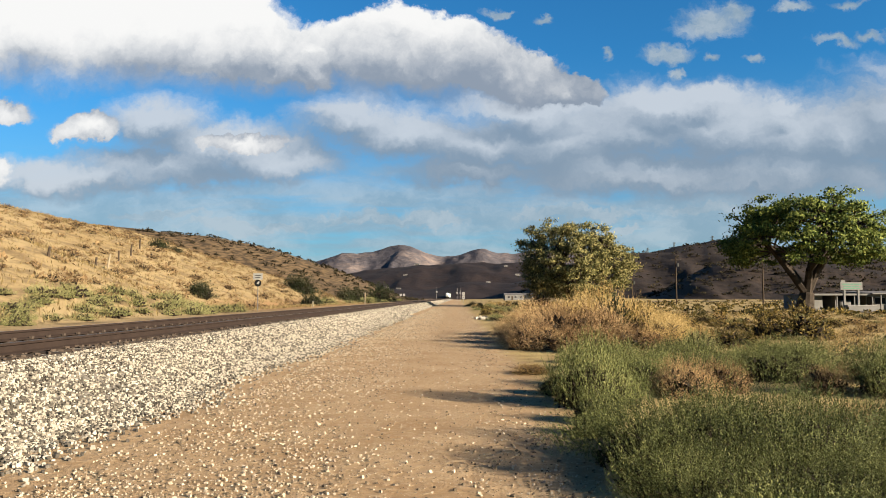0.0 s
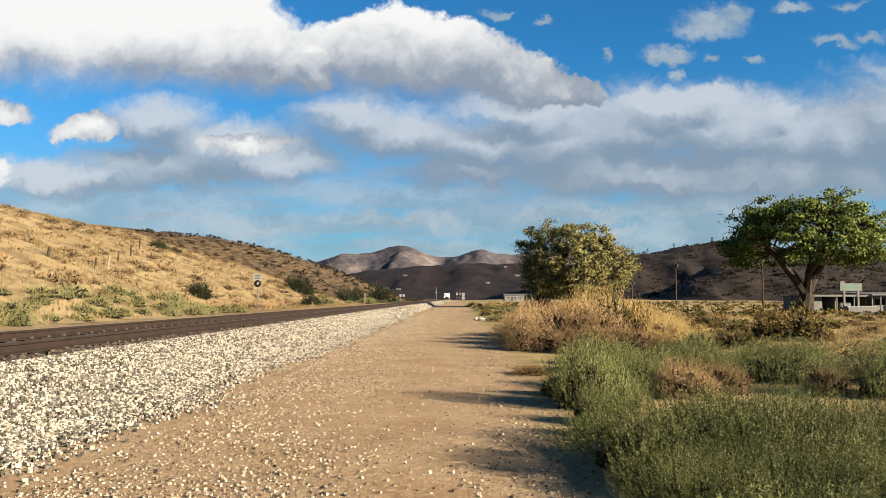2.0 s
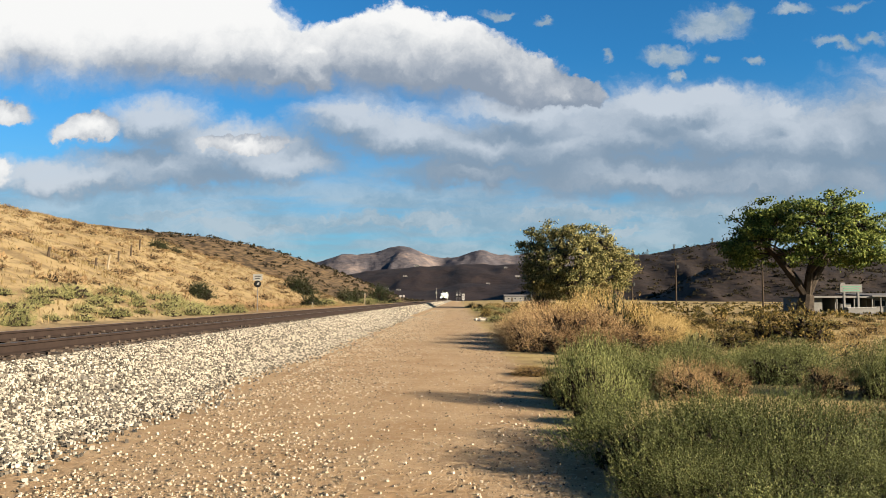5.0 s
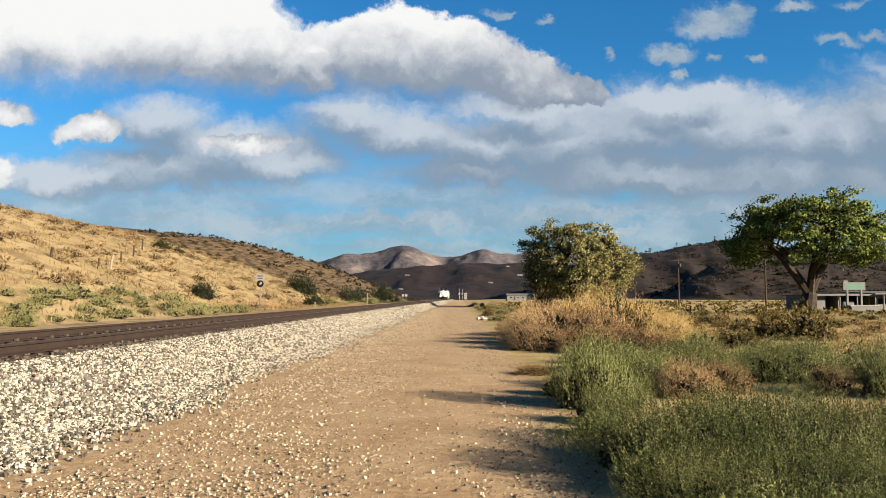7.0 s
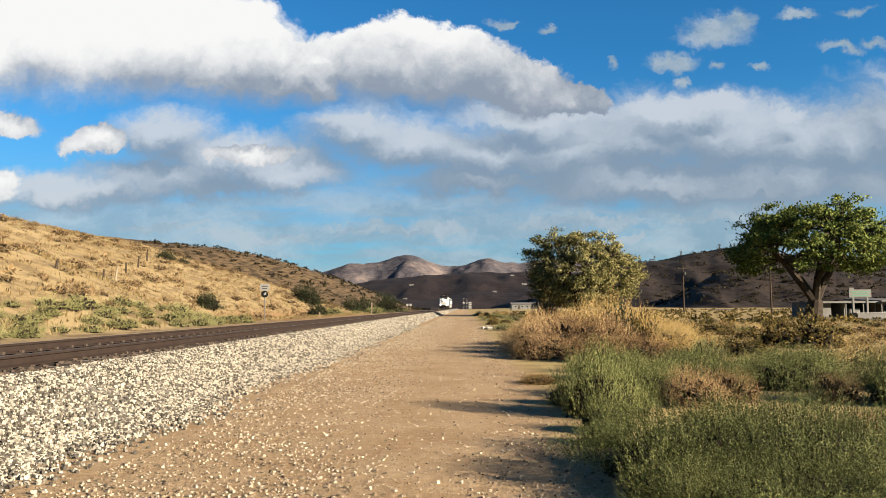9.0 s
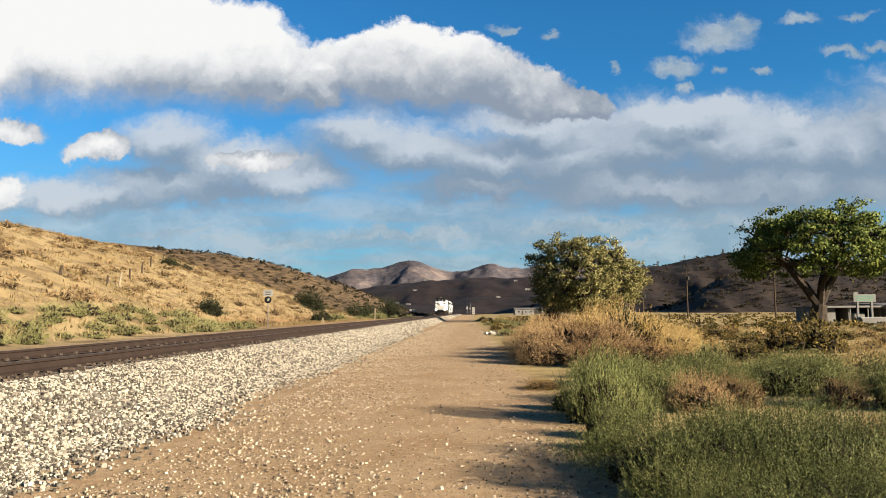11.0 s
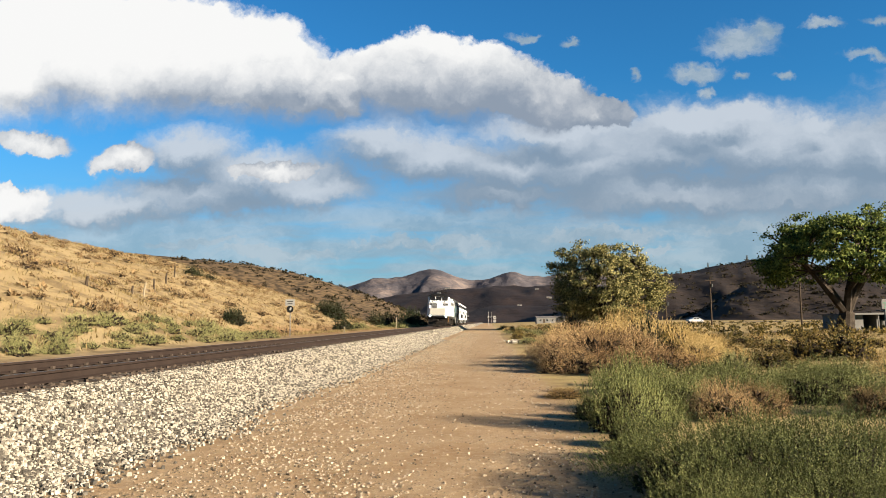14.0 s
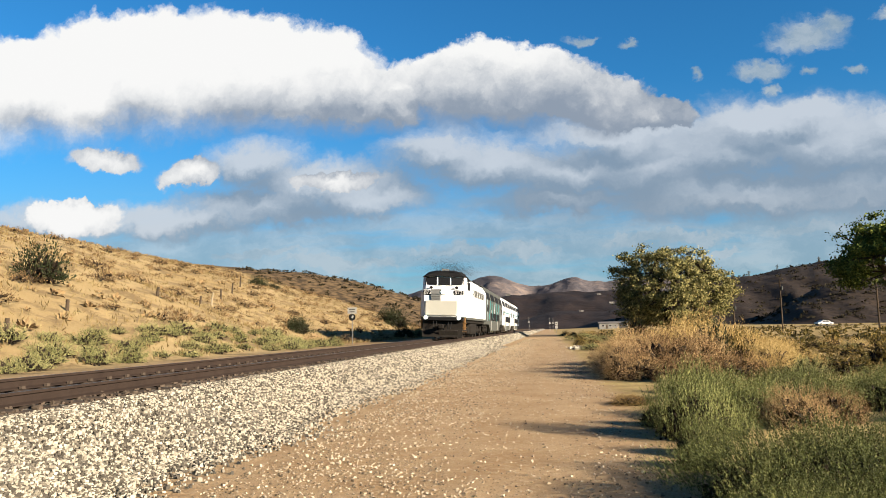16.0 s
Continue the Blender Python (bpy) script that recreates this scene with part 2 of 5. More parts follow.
# brown of the right-hand hills, darkened to stand for shade from clouds
M_HILL_RIGHT = surface("cloud_shaded_brown_hill", [(0.017, 0.012, 0.010), (0.038, 0.027, 0.021), (0.088, 0.060, 0.041)], 0.05, 0.35, bump=0.8, dist=1.5)

# ---- mesh helpers ----
def lattice(seed, n=256):
    return np.random.RandomState(seed).rand(n, n)


LATTICES = [lattice(i) for i in range(6)]


def vnoise(x, y, k=0):
    """Smooth value noise in 0..1 for arrays."""
    g = LATTICES[k % 6]
    xi, yi = np.floor(x).astype(int), np.floor(y).astype(int)
    fx, fy = x - xi, y - yi
    fx, fy = fx * fx * (3 - 2 * fx), fy * fy * (3 - 2 * fy)
    a, b = g[xi % 256, yi % 256], g[(xi + 1) % 256, yi % 256]
    c, d = g[xi % 256, (yi + 1) % 256], g[(xi + 1) % 256, (yi + 1) % 256]
    return (a * (1 - fx) + b * fx) * (1 - fy) + (c * (1 - fx) + d * fx) * fy


def fbm(x, y, octaves=4):
    out, amp = 0, 0.5
    for k in range(octaves):
        out = out + amp * (vnoise(x, y, k) - 0.5)
        x, y, amp = x * 2.03 + 7.1, y * 2.03 + 3.7, amp * 0.5
    return out


def smooth(x, lo, hi):
    t = np.clip((x - lo) / (hi - lo), 0, 1)
    return t * t * (3 - 2 * t)


def mesh_from(name, verts, faces, material, smooth_shade=False):
    me = bpy.data.meshes.new(name)
    me.from_pydata(verts if isinstance(verts, list) else verts.tolist(), [], faces if isinstance(faces, list) else faces.tolist())
    for m in (material if isinstance(material, (list, tuple)) else [material]):
        me.materials.append(m)
    if smooth_shade:
        me.polygons.foreach_set("use_smooth", [True] * len(me.polygons))
    me.update()
    return me


def grid_mesh(name, X, Y, Z, material):
    r, c = X.shape
    v = np.stack([X, Y, Z], -1).reshape(-1, 3)
    i = np.arange(r * c).reshape(r, c)
    f = np.stack([i[:-1, :-1], i[:-1, 1:], i[1:, 1:], i[1:, :-1]], -1).reshape(-1, 4)
    return mesh_from(name, v, f, material, True)


def part(name, bm, material, parent, label=""):
    """Links a bmesh as one mesh object under a thing or under a part."""
    me = bpy.data.meshes.new(name)
    bm.to_mesh(me)
    bm.free()
    me.materials.append(material)
    ob = new(name, me)
    ob.parent = parent
    if label:
        ob["label"] = label
    return ob


def box(bm, cx, cy, cz, sx, sy, sz, bevel=0.0, turn=None):
    m = Matrix.Translation((cx, cy, cz)) @ (turn or Matrix()) @ Matrix.Diagonal((sx, sy, sz, 1))
    r = bmesh.ops.create_cube(bm, size=1.0, matrix=m)
    if bevel:
        edges = list({e for v in r["verts"] for e in v.link_edges})
        bmesh.ops.bevel(bm, geom=edges, offset=bevel, segments=2, affect="EDGES", profile=0.5)
    return bm


def tube(bm, a, b, ra, rb=None, n=8, caps=True):
    a, b = Vector(a), Vector(b)
    rb = ra if rb is None else rb
    m = Matrix.Translation((a + b) / 2) @ (b - a).to_track_quat("Z", "Y").to_matrix().to_4x4()
    bmesh.ops.create_cone(bm, cap_ends=caps, segments=n, radius1=ra, radius2=rb, depth=(b - a).length, matrix=m)
    return bm


def BM():
    return bmesh.new()


# ---- ground ----
def ground_z(x, y):
    x, y = np.asarray(x, float), np.asarray(y, float)
    s = x - track_x(y)
    z = 0.03 * fbm(x * 0.8, y * 0.8, 3)
    z = z + smooth(s, 9, 40) * 0.35 * fbm(x * 0.06 + 9, y * 0.06, 3)
    z = z + smooth(y, 90, 400) * smooth(s, 10, 60) * 1.2
    # low bench left of the rails, then the grassy hill and the dark one behind it
    z = z + 0.75 * smooth(-s, 0.5, 3.0)
    # the bank stands back from the rails where it was cut away
    u = np.maximum(-s - 5.5 - 3.2 * smooth(y, 38, 50), 0)
    toe = smooth(u, 0, 4)
    near = 15.7 * (1 - np.exp(-(u / 30) ** 1.15)) * (1 - smooth(y, 100, 165)) * smooth(y, -120, 10)
    back = 25.0 * (1 - np.exp(-(u / 42) ** 1.1)) * smooth(y, 150, 228) * (1 - smooth(y, 230, 330))
    rough = toe * (0.9 * fbm(x * 0.07, y * 0.07, 4) * smooth(u, 2, 20) * 2 + 0.25 * fbm(x * 0.6, y * 0.6, 3))
    return z + near + back + rough * (1 - smooth(y, 350, 500))


def build_ground():
    front = np.linspace(-48, 48, 330)
    rest = np.linspace(52, 308, 66)
    az = np.radians(np.concatenate([front, rest, [312.0]]))
    d = np.concatenate([np.linspace(0.0, 1.0, 3), np.geomspace(1.5, 4800, 290)])
    A, D = np.meshgrid(az, d)
    X, Y = D * np.sin(A), D * np.cos(A)
    ob = new("ground", grid_mesh("ground", X, Y, ground_z(X, Y), M_GROUND))
    return tagged(ob, "tan dirt and dry grass ground rising to a hill", "ground", kind="structure")


build_ground()


HILLS = {}


def mountain(name, label, lumps, dist, depth, u0, u1, material, gully, n=230):
    """A range seen across the valley: lumps are (heading tangent, width, height in metres)."""
    U = np.linspace(u0, u1, n)
    T = np.linspace(-1, 1, 70)
    u, t = np.meshgrid(U, T)
    Y = dist + depth * t
    X = u * Y
    crest = sum(h * np.exp(-((u - c) / w) ** 2) for c, w, h in lumps) * (1 + 0.14 * fbm(u * 26 + 5, u * 0 + 2, 4))
    fall = np.cos(np.clip(t, -1, 1) * np.pi / 2) ** 1.2
    g = fbm(X / gully, Y / gully * 0.35, 5)
    ridged = np.abs(fbm(X / gully * 1.7 + 3, Y / gully * 0.4, 4))
    Z = crest * fall * (1 + 0.5 * g * (1 - fall * 0.7)) - crest * ridged * 1.5 * fall * (1 - fall * 0.9) - 2
    HILLS[name] = (X, Y, Z)
    ob = new(name, grid_mesh(name, X, Y, Z, material))
    return tagged(ob, label, "mountain", kind="structure")


def spot(name, u, v):
    """The place on a hill at that heading and rise over the eye."""
    X, Y, Z = HILLS[name]
    k = X.shape[0] // 2 + 1
    i = np.argmin((X[:k] / Y[:k] - u) ** 2 + ((Z[:k] - EYE.z) / Y[:k] - v) ** 2)
    return float(X[:k].flat[i]), float(Y[:k].flat[i]), float(Z[:k].flat[i])


mountain("mountain_far", "distant bare tan mountain with sunlit gullied slopes, blue haze put into its colour",
         [(-0.24, 0.06, 43), (-0.17, 0.06, 104), (-0.12, 0.05, 112), (-0.056, 0.046, 190), (0, 0.04, 112), (0.05, 0.04, 149),
          (0.11, 0.055, 139), (0.19, 0.07, 160), (-0.36, 0.08, 64), (0.34, 0.1, 149)], 3300, 900, -0.42, 0.5, M_MTN_HAZE, 200)
mountain("hill_mid", "brown scrub-covered hills across the valley, cloud shadow put into their colour",
         [(-0.06, 0.12, 53), (0.08, 0.12, 52), (-0.22, 0.1, 36), (0.25, 0.15, 60)], 1700, 750, -0.4, 0.5, M_MTN_CLOUD_SHADE, 150)
mountain("hill_low", "low brown foothills at the valley's end, coloured as if cloud-shaded",
         [(-0.08, 0.06, 14), (0.03, 0.05, 20), (0.12, 0.06, 22), (-0.18, 0.05, 12), (0.22, 0.06, 18)], 900, 300, -0.3, 0.32, M_MTN_CLOUD_SHADE, 70)
mountain("hill_right", "brown hill with scattered scrub behind the field, cloud shade put into its colour",
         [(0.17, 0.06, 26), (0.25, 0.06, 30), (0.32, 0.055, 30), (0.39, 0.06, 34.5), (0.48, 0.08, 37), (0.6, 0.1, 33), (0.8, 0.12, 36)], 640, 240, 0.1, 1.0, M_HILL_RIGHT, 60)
mountain("hill_right_near", "low brown scrub hill beyond the road, coloured as if cloud-shaded",
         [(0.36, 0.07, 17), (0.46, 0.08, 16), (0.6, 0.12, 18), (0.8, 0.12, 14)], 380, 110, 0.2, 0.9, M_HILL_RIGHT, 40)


# ---- railway ----
GAUGE = 1.5
RAIL_Z = (0.97, 0.90)  # tops of the far and the near rail: the track leans towards the road
LEAN = math.degrees(math.atan((RAIL_Z[0] - RAIL_Z[1]) / GAUGE))
TRACK_TURN = -math.degrees(math.atan(0.0195))


def bed_z(s):
    """Height of the stone bed across the track."""
    return np.interp(s, [-3.2, -2.4, -1.75, 1.75, 2.1, 2.6, 3.0, 3.3], [0.55, 0.72, 0.75, 0.67, 0.56, 0.26, 0.06, -0.1])


def build_bed():
    S = np.linspace(-3.2, 3.3, 40)
    Yv = np.concatenate([np.linspace(-60, 60, 300), np.linspace(61, 900, 300)])
    s, y = np.meshgrid(S, Yv)
    z = bed_z(s) + 0.07 * fbm(s * 3, y * 3, 3) + 0.05 * fbm(s * 0.9, y * 0.5, 2)
    x = track_x(y) + s
    # the foot of the bank runs out unevenly onto the road
    x = x + smooth(s, 1.9, 3.3) * 0.8 * fbm(y * 0.35, y * 0 + 4, 3)
    ob = new("ballast_bank", grid_mesh("ballast_bank", x, y, z, M_BALLAST))
    return tagged(ob, "pale crushed stone bank carrying the railway", "ballast", kind="structure")


def rail_mesh(name, material, head):
    """A rail of flat-bottom section, or the worn strip on its head."""
    half = [(0.037, 0), (0.037, -0.035), (0.012, -0.05), (0.010, -0.14), (0.075, -0.165), (0.075, -0.18)]
    if head:
        prof = [(-0.03, 0.003), (0.03, 0.003), (0.03, -0.004), (-0.03, -0.004)]
    else:
        prof = half + [(-a, b) for a, b in reversed(half)]
    ys = np.concatenate([np.linspace(-60, 100, 41), np.linspace(110, 900, 60)])
    n = len(prof)
    v = [(track_x(y) + px, y, pz) for y in ys for px, pz in prof]
    f = [(i * n + j, i * n + (j + 1) % n, (i + 1) * n + (j + 1) % n, (i + 1) * n + j) for i in range(len(ys) - 1) for j in range(n)]
    return mesh_from(name, v, f, material)


def build_track():
    build_bed()
    track = new("railway_track")
    tagged(track, "rust-brown steel rails on weathered ties in stone ballast", "railway track", kind="structure")
    body, top = rail_mesh("rail", M_RAIL, False), rail_mesh("rail_head", M_RAILTOP, True)
    for sx, z in ((-GAUGE / 2, RAIL_Z[0]), (GAUGE / 2, RAIL_Z[1])):
        r = new("rail", body)
        r.parent, r.location = track, (sx, 0, z)
        h = new("rail_head", top)
        h.parent = r
        h["label"] = "worn steel running surface"
    return track


TRACK = build_track()


def train_pose(d):
    return pose(track_x(d), d, (RAIL_Z[0] + RAIL_Z[1]) / 2, 0, LEAN, TRACK_TURN)


# ---- plants ----
M_SAGE = surface("sage_leaves", [(0.07, 0.085, 0.022), (0.195, 0.22, 0.062), (0.46, 0.47, 0.165)], 1.1, 9, 0.7, bump=0, island=0.5, leaf=0.15, random_tint=0.25)
M_SAGE_GREY = surface("grey_sage_leaves", [(0.24, 0.25, 0.09), (0.46, 0.45, 0.17), (0.66, 0.62, 0.28)], 1.1, 9, 0.8, bump=0, island=0.5, leaf=0.25, random_tint=0.25)
M_DRY = surface("dry_brush_twigs", [(0.20, 0.12, 0.055), (0.52, 0.335, 0.155), (0.86, 0.60, 0.31)], 0.9, 7, 0.9, bump=0, island=0.5, leaf=0.2, random_tint=0.45, tone=0.40)
M_HILLBRUSH = surface("brown_hill_brush", [(0.14, 0.085, 0.04), (0.33, 0.21, 0.10), (0.56, 0.38, 0.19)], 0.9, 7, 0.9, bump=0, island=0.4, leaf=0.15, random_tint=0.4)
M_TAWNY = surface("tawny_brush", [(0.26, 0.165, 0.06), (0.56, 0.38, 0.14), (0.85, 0.62, 0.26)], 0.9, 7, 0.9, bump=0, island=0.3, leaf=0.2, random_tint=0.45, tone=0.42)
M_OLIVE = surface("olive_leaves", [(0.08, 0.07, 0.02), (0.25, 0.19, 0.05), (0.50, 0.35, 0.095)], 1.0, 8, 0.75, bump=0, island=0.6, leaf=0.3, random_tint=0.3)
M_DKGREEN = surface("dark_evergreen_leaves", [(0.02, 0.032, 0.012), (0.045, 0.06, 0.022), (0.09, 0.10, 0.04)], 1.0, 8, 0.75, bump=0, island=0.5, leaf=0.2)
M_CHAP = surface("chaparral_scrub", [(0.03, 0.026, 0.014), (0.06, 0.05, 0.027), (0.12, 0.095, 0.05)], 0.3, 2, 0.9, bump=0, island=0.5, leaf=0.2)
# stem wood, also on the dark inner blades that deepen the bushes' shade
M_TWIG_SHADE = surface("shrub_wood_and_shade_core", [(0.03, 0.021, 0.014), (0.075, 0.053, 0.035)], 4, 30, 0.9, bump=0)
M_STRAW = surface("straw_blades", [(0.32, 0.22, 0.085), (0.48, 0.35, 0.15), (0.62, 0.48, 0.24)], 0.4, 3, 0.85, bump=0, island=0.5, leaf=0.3)
M_BARK = surface("grey_bark", [(0.03, 0.022, 0.016), (0.075, 0.057, 0.041), (0.17, 0.132, 0.095)], 1.5, 14, 0.9, bump=0.8, dist=0.06)
M_LEAF_GREEN = surface("green_tree_leaves", [(0.05, 0.085, 0.015), (0.15, 0.20, 0.035), (0.34, 0.38, 0.08)], 0.35, 3, 0.8, bump=0, island=0.5, leaf=0.2, tone=0.36)
M_LEAF_DUSTY = surface("dusty_tree_leaves", [(0.08, 0.085, 0.025), (0.24, 0.225, 0.07), (0.50, 0.43, 0.17)], 0.35, 3, 0.8, bump=0, island=0.55, leaf=0.2, tone=0.36)


def unit(v):
    return v / np.maximum(np.linalg.norm(v, axis=-1, keepdims=True), 1e-6)


def leaves(rng, P, D, L, W, face=None):
    """Small pointed leaves: places, directions, lengths, half widths, and the way they mostly face."""
    n = len(P)
    D = unit(D)
    S = rng.normal(size=(n, 3))
    S = unit(np.cross(D, S if face is None else unit(face) + S * 0.3))
    L, W = np.asarray(L).reshape(-1, 1), np.asarray(W).reshape(-1, 1)
    v = np.stack([P, P + D * L * 0.5 + S * W, P + D * L, P + D * L * 0.5 - S * W], 1).reshape(-1, 3)
    return v, np.arange(4 * n).reshape(n, 4)


def shrub_meshes(seed, w, h, sprigs, per, sl, ll, lw, leaf_mat, name, up=0.5, loose=0.35, wood=60, core=260, low=-0.05, core_size=0.0):
    """Foliage, stems and light-blocking inner blades of one shrub, w wide and h high, standing on the origin: sprigs
    set on uneven mounds.
    """
    rng = np.random.RandomState(seed)
    a = rng.uniform(0, 2 * np.pi, sprigs)
    c = rng.uniform(low, 1.0, sprigs)
    out = np.stack([np.sqrt(1 - c * c) * np.cos(a), np.sqrt(1 - c * c) * np.sin(a), c], -1)
    lump = 0.62 + 0.62 * vnoise(out[:, 0] * 2.3 + seed * 3.1 + 50, out[:, 1] * 2.3 + out[:, 2] * 1.5 + seed + 50, 2)
    lump = lump * (0.78 + 0.42 * vnoise(out[:, 0] * 6.5 + seed + 90, out[:, 1] * 6.5 + out[:, 2] * 5 + seed * 2 + 70, 3))
    deep = 1 - 0.55 * rng.uniform(0, 1, sprigs) ** 2.2
    size = np.array([w / 2, w / 2, h])
    P0 = out * size * (lump * deep)[:, None]
    P0[:, 2] = np.maximum(P0[:, 2] - sl * 0.5, 0.02)
    D0 = unit(out * 0.8 + np.array([0, 0, up]) + rng.normal(size=out.shape) * loose)
    L0 = sl * rng.uniform(0.5, 1.4, sprigs) * np.where(rng.rand(sprigs) < 0.07, 1.9, 1.0)
    t = (np.arange(per) + 0.5) / per * np.ones((sprigs, 1))
    P = P0[:, None] + D0[:, None] * (L0[:, None] * t)[..., None]
    D = D0[:, None] * 0.9 + rng.normal(size=P.shape) * 0.4
    P, D = P.reshape(-1, 3), D.reshape(-1, 3)
    n = len(P)
    v, f = leaves(rng, P, D, rng.uniform(0.6, 1.3, n) * ll, rng.uniform(0.6, 1.3, n) * lw,
                  np.repeat(out + np.array([0, 0, 0.35]), per, 0))
    fol = mesh_from(name + "_foliage", v, f, leaf_mat)
    k = rng.choice(sprigs, wood)
    top, base = P0[k], P0[k] * np.array([0.12, 0.12, 0.0]) + np.array([0, 0, -0.05])
    C = np.stack([base, base * 0.5 + top * 0.5 + np.array([0, 0, -0.06 * h]), top], 1)
    wd = unit(np.cross(top - base, rng.normal(size=(wood, 3))))[:, None] * (np.array([0.006, 0.004, 0.002]) * max(w, 0.7))[None, :, None]
    sv = np.stack([C - wd, C + wd], 2).reshape(-1, 3)
    i = (np.arange(wood)[:, None] * 6 + np.array([0, 2])[None]).reshape(-1)
    # dark blades as dead wood, packed in to block light and blacken the heart
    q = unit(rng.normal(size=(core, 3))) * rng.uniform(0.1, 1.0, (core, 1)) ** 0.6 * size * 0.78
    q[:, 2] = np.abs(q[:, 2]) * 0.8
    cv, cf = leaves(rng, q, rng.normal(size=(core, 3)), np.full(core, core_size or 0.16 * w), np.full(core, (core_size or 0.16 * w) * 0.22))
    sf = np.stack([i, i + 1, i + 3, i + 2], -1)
    st = mesh_from(name + "_stems_and_shade_core", np.concatenate([sv, cv]), np.concatenate([sf, cf + len(sv)]), M_TWIG_SHADE)
    return fol, st


class Shrubs:
    """A kind of shrub with a few grown shapes, planted one by one."""

    def __init__(self, name, label, category, group, count, seed, **kw):
        self.name, self.label, self.category, self.group = name, label, category, group
        self.shapes = [shrub_meshes(seed + i, name=name, **kw) for i in range(count)]
        self.rng = random.Random(seed)

    def plant(self, x, y, scale=1.0, tall=1.0, label=""):
        e = new(self.name)
        e.location = (x, y, float(ground_z(x, y)))
        e.rotation_euler = (0, 0, self.rng.uniform(0, 6.28))
        e.scale = (scale, scale * self.rng.uniform(0.85, 1.15), scale * tall)
        fol, st = self.rng.choice(self.shapes)
        # branchwork: the stems together with the light-blocking inner blades
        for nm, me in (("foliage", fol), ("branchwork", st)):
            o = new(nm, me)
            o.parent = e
        o["kind"] = "stuff"
        return tagged(e, label or self.label, self.category, self.group)


def road_edge(y):
    return 0.62 + 0.09 * y if y < 18 else 2.24 + 0.012 * (y - 18)


def spread(rng, n, xr, yr, gap, keep):
    """Scattered places at least a gap apart."""
    pts, tries = [], 0
    while len(pts) < n and tries < 9000:
        tries += 1
        x, y = rng.uniform(*xr), rng.uniform(*yr)
        if keep(x, y) and all((x - a) ** 2 + (y - b) ** 2 > gap * gap for a, b in pts):
            pts.append((x, y))
    return pts


SAGE = Shrubs("sagebrush", "grey-green feathery sagebrush beside the dirt road", "shrub", "green brush beside the road", 2, 11,
              w=1.45, h=0.8, sprigs=1700, per=11, sl=0.2, ll=0.026, lw=0.005, leaf_mat=M_SAGE, up=1.5, loose=0.3, core=1500, low=0.0)
SAGE_BIG = Shrubs("sagebrush", "broad grey-green sagebrush mound with feathery upright sprigs", "shrub", "green brush beside the road", 2, 15,
                  w=3.8, h=0.9, sprigs=8500, per=13, sl=0.25, ll=0.027, lw=0.0045, leaf_mat=M_SAGE, up=1.5, loose=0.3, core=9000, low=0.2, core_size=0.11)
SAGE_WIDE = Shrubs("sagebrush", "wide grey-green sagebrush bush among field brush", "shrub", "green brush beside the road", 3, 17,
                   w=2.5, h=0.85, sprigs=2600, per=8, sl=0.2, ll=0.04, lw=0.0075, leaf_mat=M_SAGE, up=1.3, loose=0.3, core=3200, low=0.18, core_size=0.13)
SAGE_FAR = Shrubs("sagebrush", "pale grey-green sagebrush mound below the dry hill", "shrub", "sagebrush along the railway", 4, 31,
                  w=2.1, h=0.8, sprigs=620, per=6, sl=0.2, ll=0.07, lw=0.013, leaf_mat=M_SAGE_GREY, up=0.8, core=120)
DRY = Shrubs("dry_brush", "dry pinkish brown twiggy brush beside the dirt road", "shrub", "dry brush beside the road", 4, 51,
             w=2.4, h=1.25, sprigs=2600, per=8, sl=0.25, ll=0.07, lw=0.0065, leaf_mat=M_DRY, up=0.4, loose=0.5, core=500)
TAWNY = Shrubs("tawny_brush", "golden tawny dry brush in the field", "shrub", "tawny brush in the field", 3, 71,
               w=2.4, h=1.3, sprigs=2000, per=8, sl=0.28, ll=0.075, lw=0.0075, leaf_mat=M_TAWNY, up=0.6, loose=0.4, core=400)
TAWNY_LOW = Shrubs("tawny_brush", "small golden dry bush in the field", "shrub", "tawny brush in the field", 3, 81,
                   w=2.4, h=1.4, sprigs=220, per=5, sl=0.34, ll=0.16, lw=0.02, leaf_mat=M_TAWNY, up=0.5, loose=0.5, core=80)
OLIVE = Shrubs("saltbush", "olive and rust leafy saltbush in dry grass", "shrub", "saltbush in the field", 3, 91,
               w=2.2, h=1.35, sprigs=420, per=4, sl=0.25, ll=0.13, lw=0.034, leaf_mat=M_OLIVE, up=0.3, loose=0.6)
EVERGREEN = Shrubs("evergreen_shrub", "dark green leafy shrub on the dry hillside", "shrub", "dark shrubs on the hill", 3, 111,
                   w=2.3, h=1.7, sprigs=500, per=4, sl=0.35, ll=0.18, lw=0.03, leaf_mat=M_DKGREEN, up=0.7, loose=0.5)
TUMBLE = Shrubs("hill_brush", "low brown brush clump on the grassy slope", "shrub", "brown brush on the hill", 4, 131,
                w=1.5, h=0.42, sprigs=170, per=4, sl=0.14, ll=0.09, lw=0.016, leaf_mat=M_HILLBRUSH, up=0.5, loose=0.5, wood=16, core=30)


